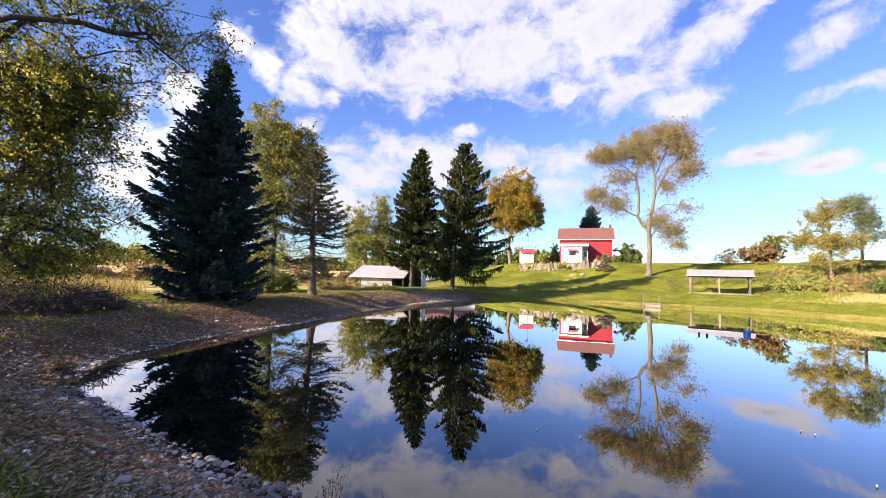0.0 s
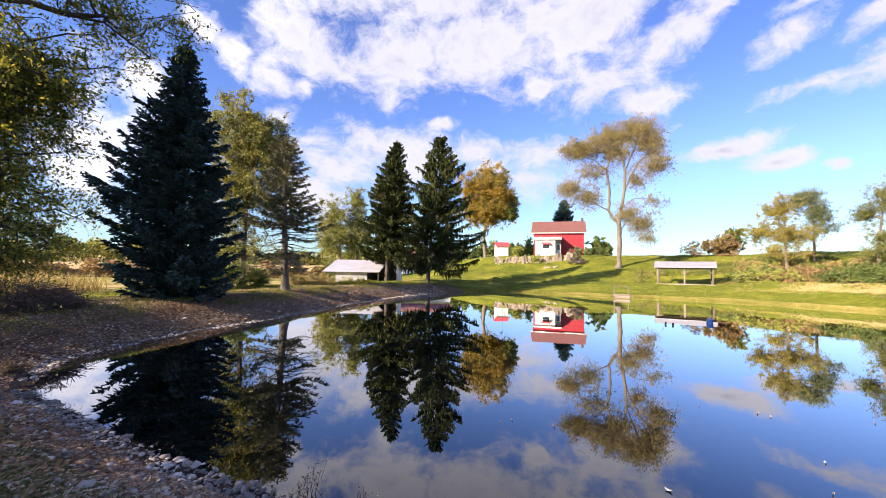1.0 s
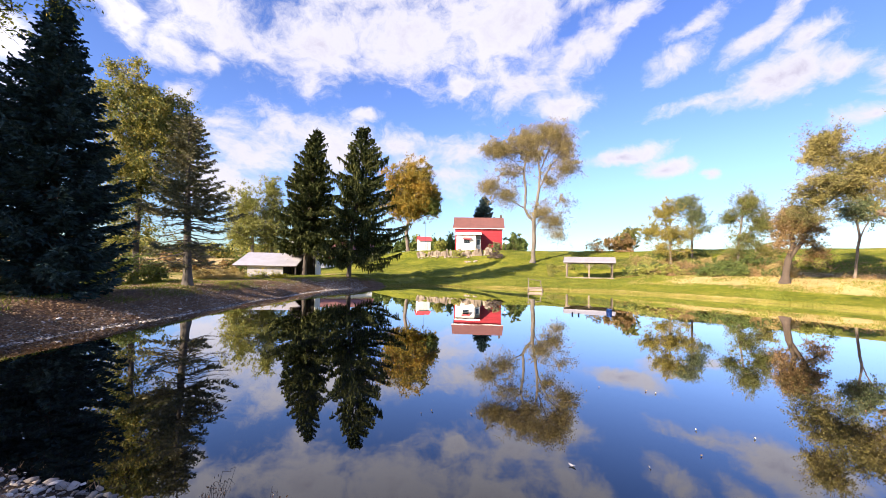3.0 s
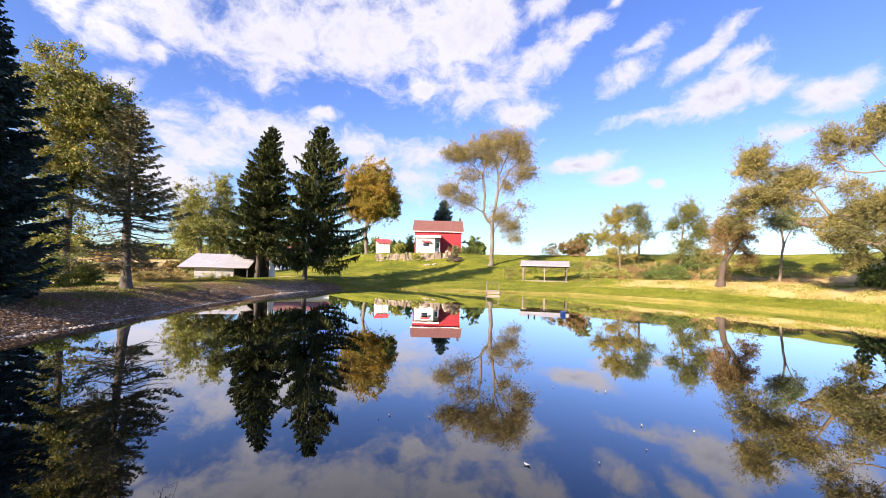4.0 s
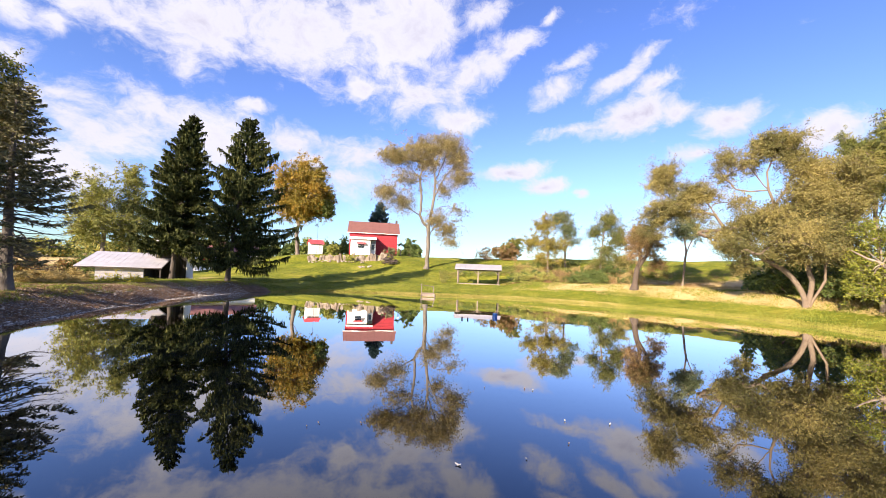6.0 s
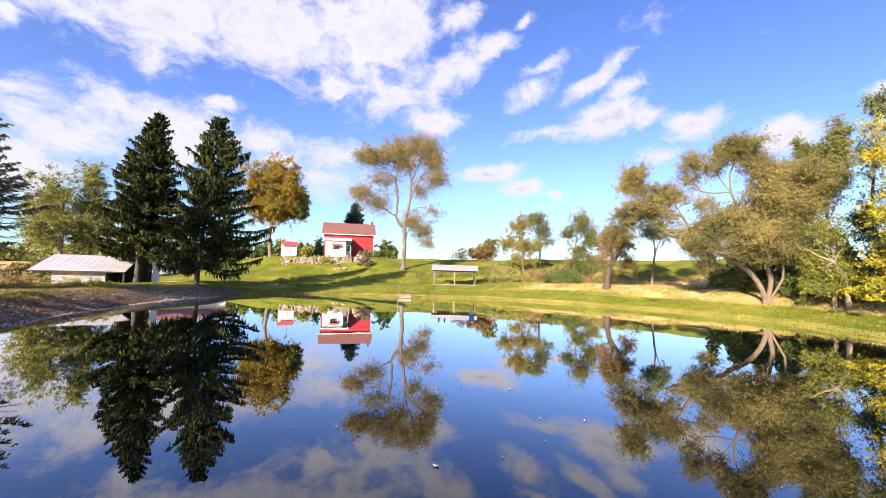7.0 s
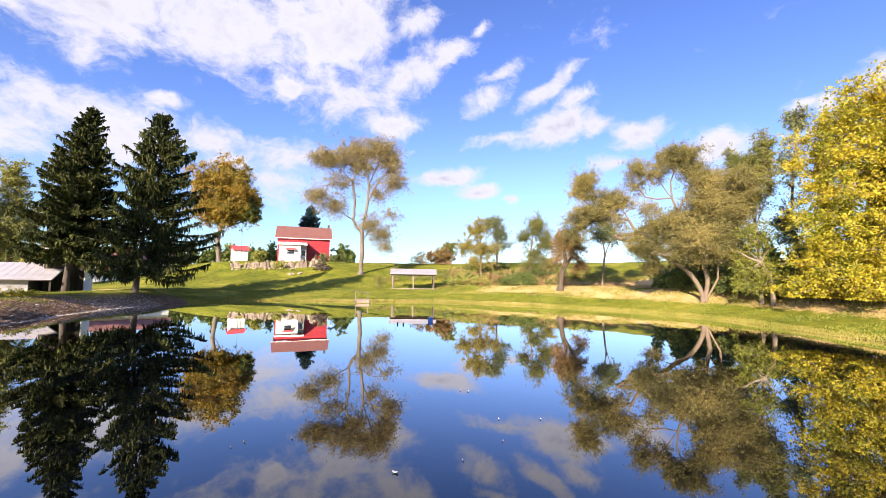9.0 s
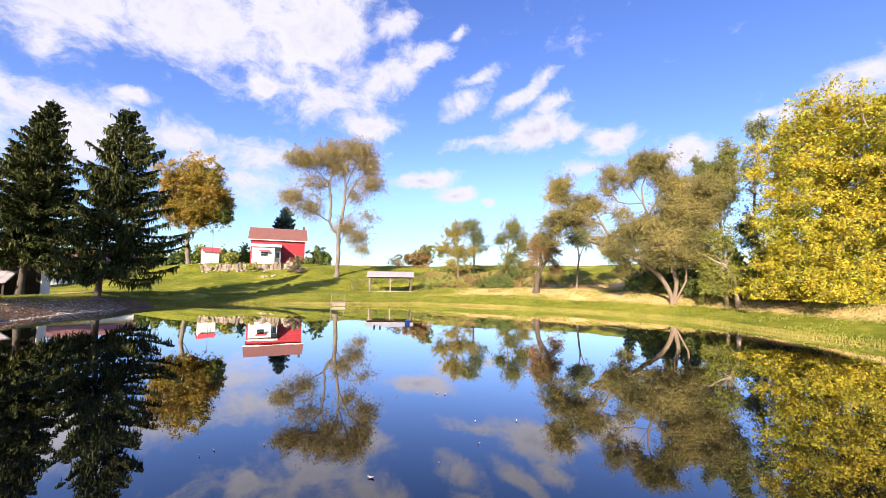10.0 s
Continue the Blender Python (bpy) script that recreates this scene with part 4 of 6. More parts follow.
tree("old_willow", "huge old willow with leaning trunks and olive leaves",
     [[G(35.72, 12.07), (35.64, 12.29, 1.95), (35.47, 12.78, 2.9), (35.28, 13.3, 3.52), (34.92, 14.21, 4.19), (34.59, 15.0, 5.08), (34.0, 16.28, 6.38), (33.67, 16.95, 7.6), (32.96, 18.3, 8.16), (32.55, 19.03, 9.24), (32.05, 19.85, 10.55)],
      [G(35.82, 11.76), (35.8, 11.83, 2.74), (35.69, 12.16, 4.57), (35.4, 12.95, 6.42), (35.13, 13.67, 8.05), (35.01, 13.97, 9.27), (35.0, 14.02, 10.66), (35.15, 13.63, 11.91)],
      [(35.01, 13.97, 9.27), (34.62, 14.93, 9.26), (34.25, 15.75, 9.57), (33.98, 16.34, 10.59)],
      [(35.01, 13.97, 9.27), (34.81, 14.47, 10.15), (34.63, 14.9, 11.05), (34.37, 15.49, 11.78)],
      [(35.13, 13.67, 8.05), (35.37, 13.04, 9.31), (35.58, 12.48, 10.83)],
      [G(36.0, 11.2), (36.01, 11.16, 2.75), (36.01, 11.15, 4.55), (36.15, 10.71, 6.25), (36.3, 10.17, 8.14), (36.49, 9.46, 10.41)],
      [(33.67, 16.95, 7.6), (33.43, 17.44, 8.69), (33.27, 17.73, 9.74)],
      [(35.8, 11.83, 2.74), (35.61, 12.38, 4.13), (35.34, 13.12, 5.03)],
      [(35.69, 12.16, 4.57), (35.84, 11.7, 6.75), (35.87, 11.59, 8.5)],
      [(34.92, 14.21, 4.19), (34.61, 14.94, 3.92), (34.37, 15.5, 3.69)]],
     [(31.96, 20.0, 10.81, 1.26, 1.13, 1.26, 1.0), (32.97, 18.28, 9.29, 1.43, 1.29, 1.08, 0.7), (32.19, 19.63, 8.23, 1.93, 1.74, 0.85, 0.8), (31.69, 20.42, 6.96, 1.31, 1.18, 1.11, 0.6), (33.26, 17.76, 7.79, 0.96, 0.87, 0.78, 0.5),
      (35.17, 13.59, 12.51, 1.65, 1.48, 0.93, 1.3), (34.04, 16.2, 11.97, 1.19, 1.07, 0.82, 0.6), (33.86, 16.57, 10.46, 0.94, 0.85, 0.62, 0.3), (35.55, 12.54, 11.02, 0.98, 0.88, 1.08, 0.8), (34.66, 14.83, 10.66, 0.73, 0.65, 0.84, 0.15),
      (34.73, 14.68, 6.68, 1.67, 1.51, 1.1, 1.0), (35.84, 11.69, 8.64, 1.59, 1.43, 1.41, 1.1), (34.31, 11.56, 5.41, 1.91, 1.72, 1.18, 1.5), (33.35, 15.32, 4.93, 1.36, 1.22, 0.86, 0.9), (37.33, 10.2, 8.45, 1.45, 1.3, 1.66, 1.1),
      (36.2, 10.51, 6.2, 1.16, 1.04, 1.2, 0.9), (35.05, 10.89, 4.42, 1.16, 1.04, 0.58, 0.6), (34.45, 15.32, 3.6, 0.81, 0.73, 0.78, 0.5), (34.2, 13.3, 4.54, 1.12, 1.01, 0.61, 0.7), (35.2, 13.0, 7.2, 1.7, 1.5, 1.2, 0.9), (36.0, 10.9, 7.3, 1.6, 1.4, 1.3, 0.9), (33.6, 16.6, 6.0, 1.2, 1.1, 0.8, 0.5), (34.5, 15.0, 11.5, 1.0, 0.9, 0.7, 0.5), (35.9, 11.6, 10.2, 1.2, 1.1, 1.0, 0.8), (36.7, 10.0, 10.3, 1.1, 1.0, 1.0, 0.7), (33.3, 17.4, 9.0, 1.1, 1.0, 0.8, 0.5), (34.3, 15.6, 8.4, 1.0, 0.9, 0.8, 0.35), (36.4, 10.2, 4.6, 1.3, 1.2, 1.0, 0.6)],
     LEAF_OLIVE, BARK_WILLOW, 2300, 110, 0.145, 0.46, 0.24, 111, 0.0075, slim=0.36, seg=0.6, wander=0.16, sag=0.12, flare=1.3, gaps=1.5, grain=0.45, shell=0.6, twigs=8, rise=0.4)
tree("edge_tree", "slim tree with thin yellow-green leaves at the wood's edge", [[G(35.03, 8.3), (35.04, 8.26, 3.63), (35.01, 8.37, 5.98)]],
     [(35.01, 8.38, 5.67, 1.15, 1.03, 0.94, 0.7), (34.84, 9.06, 3.64, 0.93, 0.83, 0.99, 0.5), (35.09, 8.05, 2.86, 1.47, 1.33, 1.38, 1.0), (34.75, 9.4, 2.05, 0.69, 0.62, 0.71, 0.5)],
     LEAF_EDGE, BARK_PALE, 260, 60, 0.13, 0.34, 0.1, 112, 0.008, seg=0.5)
tree("thin_poplar", "tall thin tree with sparse leaves above the willow", [[G(38.87, 9.42), (38.92, 9.21, 3.76), (38.88, 9.39, 6.81), (38.86, 9.5, 9.92), (38.99, 8.95, 12.86)], [(38.86, 9.5, 9.92), (38.68, 10.2, 11.37), (38.54, 10.72, 12.65)], [(38.88, 9.39, 6.81), (39.03, 8.77, 8.94), (39.09, 8.5, 10.65)]],
     [(38.87, 9.46, 11.34, 1.31, 1.18, 1.07, 1.0), (39.02, 8.81, 13.18, 0.54, 0.49, 1.07, 0.8), (38.53, 10.75, 12.56, 0.58, 0.53, 0.78, 0.5), (38.75, 9.91, 9.3, 1.22, 1.1, 0.98, 0.7), (39.11, 8.41, 10.2, 0.53, 0.47, 1.3, 0.3)],
     LEAF_SLOPE, BARK_PALE, 380, 75, 0.15, 0.38, 0.12, 113, 0.008, rise=0.6, gaps=2.0, grain=0.4)
tree("dark_poplar", "tall dark-leaved tree behind the golden tree", [[G(42.5, 7.0), (42.26, 7.92, 7.09), (42.38, 7.28, 15.62)]],
     [(42.39, 7.21, 15.75, 0.75, 0.67, 0.90), (42.30, 7.75, 12.19, 0.76, 0.68, 1.82), (42.23, 8.09, 7.11, 0.87, 0.78, 2.06)], LEAF_BLUEGREEN, BARK_DARK, 150, 60, 0.18, 0.36, 0.12, 114)
tree("golden_tree", "massive tree with bright golden-yellow leaves at the water", [[G(34.5, 3.0), (34.5, 3.0, 5), (34.3, 2.4, 9)], [G(34.6, 3.3), (34.2, 4.6, 5), (33.8, 5.0, 9)]],
     [(33.72, 4.35, 10.00, 1.81, 1.63, 2.89), (33.86, 3.04, 12.31, 1.29, 1.16, 2.10), (33.98, 1.30, 12.21, 1.64, 1.47, 2.00), (33.97, 1.47, 8.45, 2.11, 1.90, 3.01), (32.94, 2.04, 5.02, 2.34, 2.10, 2.30), (32.69, 4.52, 5.51, 1.61, 1.45, 2.47), (33.5, -1.5, 8.5, 3.5, 4.0, 4.5), (34.5, -3.5, 6.0, 3.0, 3.0, 4.0), (32.42, 2.35, 2.55, 2.22, 2.00, 1.14), (32.59, 5.17, 2.68, 1.66, 1.49, 1.25)],
     LEAF_GOLD, BARK, 1700, 120, 0.16, 0.48, 0.3, 121, seg=0.7, flare=1.2, gaps=1.7, grain=0.5)
# dead pale limb between the willow and the golden tree
DL = np.array([(34.69, 7.56, 1.27), (34.67, 7.62, 2.46), (34.44, 7.74, 3.14), (34.07, 8.00, 3.85), (33.72, 8.59, 4.17), (33.36, 9.18, 4.66)])
dead = thing("dead_limb", "bare pale gnarled limb rising beside the willow", "tree limb", G(DL[0][0], DL[0][1]))
DL[0] = np.array(G(DL[0][0], DL[0][1], -0.1))
v, f = tubes(DL[:-1] - np.array(dead.location), DL[1:] - np.array(dead.location), np.array([0.16, 0.13, 0.11, 0.09, 0.06]), np.array([0.13, 0.11, 0.09, 0.06, 0.025]), 8)
under("limb", mesh_from("limb", v, f, BARK_PALE, True), dead)
SP = DL[3] - np.array(dead.location)
for q in ((-0.5, 0.3, -0.7), (-0.9, 0.2, -0.4), (0.2, -0.4, 0.9), (-0.4, 0.6, 0.8)):
    q = SP + np.array(q)
    v, f = tubes(np.array([SP, SP * 0.4 + q * 0.6 + 0.06]), np.array([SP * 0.4 + q * 0.6 + 0.06, q]), np.array([0.045, 0.03]), np.array([0.03, 0.01]), 6)
    under("twig", mesh_from("twig", v, f, BARK_PALE, True), dead)
# unseen trees behind the overhanging tree, added to shade the bank and blue spruce
for i, (x, y, h, r) in enumerate(((-24.0, 13.0, 20, 3.6), (-25.5, 9.5, 19, 3.6), (-21.5, 6.0, 10, 3.0), (-17, 1.0, 8, 2.8), (-14, -2.6, 7.5, 3.0), (-12, -6.5, 7, 2.6))):
    g = ground_z(x, y)
    tree("shade_tree", "leafy green tree added out of view to shade the bank", [[G(x, y), (x, y, g + h * 0.4), (x, y, g + h * 0.7)]],
         [(x, y, g + h * 0.68, r, r, h * 0.28), (x - r * 0.4, y, g + h * 0.55, r * 0.7, r * 0.7, h * 0.15)], LEAF_GREEN, BARK_DARK, 150, 16 if h < 10.5 else 110, 0.3, 0.75, 0.25, 200 + i, group="grove")


# ---------- buildings ----------
def facing(at):
    """The turn, in degrees, of a building at this place whose front (-y) looks back over the pond to the near bank."""
    return -math.degrees(math.atan2(at[0], at[1]))


def boards(parent, name, x0, x1, y, z0, z1, step, mat, thick=0.02):
    """Horizontal siding boards on a wall that looks to -y."""
    n = int(round((z1 - z0) / step))
    for i in range(n):
        a = z0 + i * (z1 - z0) / n
        part(name, prism([(y, a), (y - thick, a), (y - thick * 0.35, a + (z1 - z0) / n), (y, a + (z1 - z0) / n)], x0, x1, axis="x"), mat, parent)


def window(parent, x, y, z, w, h):
    """A window on a wall that looks to -y: a frame with a sill, a bar and a pane as its pieces."""
    f = 0.07
    bm = box(x - w / 2 - f, x + w / 2 + f, y - 0.05, y + 0.03, z + h, z + h + f)
    box(x - w / 2 - f, x - w / 2, y - 0.05, y + 0.03, z, z + h, bm)
    box(x + w / 2, x + w / 2 + f, y - 0.05, y + 0.03, z, z + h, bm)
    win = part("window", bm, WHITE, parent)
    part("sill", box(x - w / 2 - 0.1, x + w / 2 + 0.1, y - 0.1, y + 0.03, z - 0.07, z), WHITE, win)
    part("pane", box(x - w / 2, x + w / 2, y - 0.015, y + 0.01, z, z + h), GLASS, win)
    part("glazing_bar", box(x - w / 2, x + w / 2, y - 0.035, y - 0.016, z + h * 0.48, z + h * 0.53), WHITE, win)
    return win


# red house on the hill
HOUSE = (26.25, 74.51, 5.20)
hz = ground_z(HOUSE[0], HOUSE[1])
house = thing("house", "red boarded hilltop house with faded red roof and white lean-to", "house", (HOUSE[0], HOUSE[1], hz), turn=facing(HOUSE))
part("wall", box(-4.55, 4.55, 0.0, 6.6, -0.6, 4.5), RED, house, "red boarded walls")
boards(house, "siding_board", -4.55, 4.55, 0.0, 0.0, 4.46, 0.26, RED)
part("gable", prism([(0.0, 4.5), (6.6, 4.5), (3.3, 6.6)], -4.55, 4.55, axis="x"), RED, house)


def roof_over(parent, w, d0, d1, z, rise, over, thick, mat, label=""):
    """Gable roof, ridge along x, over a block from y = d0 to d1."""
    mid, half = (d0 + d1) / 2, (d1 - d0) / 2
    for sgn in (-1, 1):
        run, drop = half + over, rise / half * over
        prof = [(mid, z + rise), (mid, z + rise + thick), (mid + sgn * run, z - drop + thick), (mid + sgn * run, z - drop)]
        slab = part("roof", prism(prof, -w / 2 - over, w / 2 + over, axis="x"), mat, parent, label)
        # standing seams
        n = max(4, int(w / 0.6))
        for i in range(n + 1):
            x = -w / 2 - over + (w + 2 * over) * i / n
            x = min(max(x, -w / 2 - over + 0.02), w / 2 + over - 0.02)
            top = [(mid, z + rise + thick), (mid, z + rise + thick + 0.02), (mid + sgn * run, z - drop + thick + 0.02), (mid + sgn * run, z - drop + thick)]
            part("seam", prism(top, x - 0.015, x + 0.015, axis="x"), mat, slab)


roof_over(house, 9.1, 0.0, 6.6, 4.55, 2.1, 0.45, 0.12, ROOF_RED, "faded red metal roof")
part("fascia", box(-5.0, 5.0, -0.50, -0.45, 4.14, 4.26), WHITE, house, "white eaves board")
part("chimney", box(4.3, 4.7, 4.2, 4.6, 4.8, 7.5), BARK_DARK, house)
annex = part("lean_to", box(-4.15, -0.55, -2.6, 0.0, -0.5, 2.75), WHITE, house, "white lean-to room")
boards(house, "white_board", -4.15, -0.55, -2.6, 0.0, 2.7, 0.27, WHITE)
part("lean_to_roof", prism([(0.0, 3.35), (0.0, 3.5), (-3.0, 2.95), (-3.0, 2.8)], -4.4, 0.55, axis="x"), WHITE, house, "pale lean-to roof")
porch = part("porch", box(-0.55, 0.45, -1.6, 0.0, -0.5, 2.75), ROOF_GREY, house, "grey porch bay")
part("porch_door", box(-0.42, 0.36, -1.66, -1.6, 0.0, 2.1), WHITE, porch)
part("door_pane", box(-0.30, 0.24, -1.68, -1.66, 1.0, 1.95), GLASS, porch)
window(house, -2.2, -2.63, 1.2, 1.15, 0.8)
part("awning", prism([(-2.63, 2.3), (-3.25, 1.98), (-3.25, 1.9), (-2.63, 2.22)], -3.0, -1.4, axis="x"), ROOF_BRIGHT, house, "small red window awning")

# little white hut with the red roof
HUT = (15.58, 74.39, 4.75)
hut = thing("garden_hut", "small white hut with a bright red gable roof", "hut", G(HUT[0], HUT[1], 0), turn=facing(HUT) + 14)
part("wall", box(-1.1, 1.1, 0, 1.8, -0.4, 1.95), WHITE, hut)
part("gable", prism([(0, 1.95), (1.8, 1.95), (0.9, 2.55)], -1.1, 1.1, axis="x"), WHITE, hut)
part("door", box(-0.4, 0.45, -0.04, 0.0, 0.02, 1.75), WHITE, hut)
roof_over(hut, 2.2, 0, 1.8, 1.97, 0.62, 0.22, 0.07, ROOF_BRIGHT)
pole = thing("flag_pole", "thin bare metal pole beside the hut", "pole", G(HUT[0] - 0.2, HUT[1] - 1.2))
v, f = tubes(np.array([[0, 0, 0.0], [0, 0, 3.2]]), np.array([[0, 0, 3.2], [0, 0, 6.6]]), np.array([0.024, 0.02]), np.array([0.02, 0.012]), 8)
under("mast", mesh_from("mast", v, f, DARK, True), pole)

# open shelter by the water
A, B = Vector((27.39, 44.79, 0.83)), Vector((31.75, 41.81, 0.97))
mid = (A + B) / 2
L = (B - A).length
sz = ground_z(mid.x, mid.y)
shel = thing("open_shelter", "open picnic shelter with pale metal roof on wooden posts", "shelter", (mid.x, mid.y, sz), turn=math.degrees(math.atan2(B.y - A.y, B.x - A.x)))
for i in range(3):
    x = -L / 2 + i * L / 2
    for y, h in ((0, 1.75), (2.6, 1.75)):
        part("post", box(x - 0.075, x + 0.075, y - 0.075, y + 0.075, -0.3, h, bevel=0.01), WOOD if y == 0 else WOOD_GREY, shel)
    for sg in (-1, 1):
        if abs(x + sg * 0.5) < L / 2:
            part("brace", prism([(x + sg * 0.09, 1.25), (x + sg * 0.09, 1.37), (x + sg * 0.5, 1.74), (x + sg * 0.6, 1.74)], -0.04, 0.04, axis="y"), WOOD_GREY, shel)
    part("brace", prism([(0.09, 1.25), (0.09, 1.38), (0.5, 1.74), (0.58, 1.74)], x - 0.04, x + 0.04, axis="x"), WOOD, shel)
for y in (0, 2.6):
    part("beam", box(-L / 2 - 0.3, L / 2 + 0.3, y - 0.07, y + 0.07, 1.75, 1.93), WOOD, shel)
roof_over(shel, L + 0.5, -0.35, 2.95, 1.95, 0.62, 0.12, 0.06, ROOF_GREY, "pale ribbed metal roof")
part("slab", box(-L / 2 - 0.2, L / 2 + 0.2, -0.2, 2.9, -0.3, 0.08), ROCK, shel)

# low shed behind the bank
SH = (-5.75, 45.64, 0.41)
shed = thing("low_shed", "long low shed with pale metal roof and white wall", "shed", (SH[0], SH[1], SH[2] + 0.25), turn=facing(SH) - 16)
part("wall", box(-3.6, 0.0, 0, 3.6, -0.7, 1.2), WHITE_SHADED_WORN, shed)
boards(shed, "wall_board", -3.6, 0.0, 0.0, -0.1, 1.15, 0.21, WHITE_SHADED_WORN)
part("roof", prism([(-0.4, 1.16), (-0.4, 1.24), (4.0, 2.62), (4.0, 2.52)], -5.0, 1.5, axis="x"), ROOF_WHITE, shed, "pale corrugated metal roof")
for i in range(14):
    x = -4.97 + i * 0.495
    part("roof_rib", prism([(-0.4, 1.24), (-0.4, 1.252), (4.0, 2.632), (4.0, 2.62)], x - 0.012, x + 0.012, axis="x"), ROOF_WHITE, shed)
part("eave_board", box(-4.95, 1.45, -0.45, -0.405, 1.10, 1.2), WOOD_DARK, shed)
part("end_wall", box(0.003, 0.05, 0.15, 3.5, -0.6, 1.2), WOOD_DARK, shed)
part("post", box(-4.9, -4.78, -0.3, -0.18, -0.7, 1.1), WOOD, shed)
part("post", box(1.3, 1.42, -0.3, -0.18, -0.7, 1.1), WOOD_DARK, shed)
part("back_wall", box(0.06, 1.45, 3.3, 3.4, -0.7, 2.2), WOOD_DARK, shed)

# dark boarded shed
BS = (-3.83, 47.85, 0.63)
bsh = thing("boarded_shed", "dark boarded shed with a white side beside the spruce", "shed", (BS[0], BS[1], BS[2]), turn=facing(BS) - 10)
part("wall", box(-1.35, 1.25, 0, 4, -0.7, 3.4), WOOD_DARK, bsh)
for i in range(9):
    part("board", box(-1.35 + i * 0.289, -1.35 + i * 0.289 + 0.25, -0.04 - 0.015 * (i % 2), 0, -0.1, 3.4), WOOD_DARK, bsh)
part("side_wall", box(1.253, 1.32, 0, 4, -0.7, 3.4), WHITE, bsh)
roof_over(bsh, 2.6, 0, 4, 3.9, 0.5, 0.3, 0.08, ROOF_WHITE)
part("gable_board", box(-1.35, 1.25, 0.02, 3.98, 3.4, 3.86), WOOD_DARK, bsh)

# white barn behind the spruces
BN = (-0.42, 76.00, 2.19)
barn = thing("white_barn", "long white barn with red door and faded red roof", "barn", (BN[0], BN[1], BN[2]), turn=facing(BN))
part("wall", box(-4.5, 6.5, 0, 7, -1.6, 2.3), WHITE, barn)
part("door", box(-1.5, -0.3, -0.06, 0, 0, 1.9), RED, barn, "red barn door")
part("gable", prism([(0, 2.3), (7, 2.3), (3.5, 4.0)], -4.5, 6.5, axis="x"), WHITE, barn)
part("roof", prism([(3.5, 4.0), (3.5, 4.12), (-0.4, 2.25), (-0.4, 2.13)], -4.8, 6.8, axis="x"), ROOF_RED, barn)
part("roof", prism([(3.5, 4.0), (3.5, 4.12), (7.4, 2.25), (7.4, 2.13)], -4.8, 6.8, axis="x"), ROOF_RED, barn)

# ---------- smaller plants ----------
def stuff(name, label, category, me):
    return tagged(new(name, me), label, category, kind="stuff")


def blades(rng, x, y, h, w, lean=0.35, dz=0.0):
    """Grass blades: slim upright quads rooted on the ground."""
    n = len(x)
    z = height(x, y) + dz
    b = np.stack([x, y, z - 0.02], 1)
    a = rng.uniform(0, 6.28, n)
    side = np.stack([np.cos(a), np.sin(a), np.zeros(n)], 1) * (w * rng.uniform(0.6, 1.3, n))[:, None]
    la = rng.uniform(0, 6.28, n)
    hh = h * rng.uniform(0.5, 1.3, n)
    tip = b + np.stack([np.cos(la) * lean * hh, np.sin(la) * lean * hh, hh], 1)
    mid = b * 0.45 + tip * 0.55 + np.array((0, 0, 1.0)) * (0.06 * hh)[:, None]
    v = np.stack([b - side, b + side, mid + side * 0.7, tip, mid - side * 0.7], 1)
    q = np.stack([v[:, 0], v[:, 1], v[:, 2], v[:, 4]], 1).reshape(-1, 3)
    t = np.stack([v[:, 4], v[:, 2], v[:, 3] + side * 0.1, v[:, 3] - side * 0.1], 1).reshape(-1, 3)
    return np.vstack([q, t]), np.arange(8 * n).reshape(-1, 4)


def around(rng, n, a0, a1, s0, s1, power=1.0):
    """Places round the pond, between two angles (degrees) and two distances from the water's edge."""
    th = np.radians(rng.uniform(a0, a1, n))
    s = s0 + (s1 - s0) * rng.uniform(0, 1, n) ** power
    r = np.interp((th + np.pi) % (2 * np.pi) - np.pi, OUT_T, OUT_R, period=2 * np.pi) + s
    return POND[0] + r * np.cos(th), POND[1] + r * np.sin(th)


def patchy(rng, x, y, scale, keep):
    v = np.array([noise.noise(Vector((a * scale, b * scale, 3.7))) for a, b in zip(x, y)])
    k = v + rng.normal(size=len(x)) * 0.15 > keep
    return x[k], y[k]


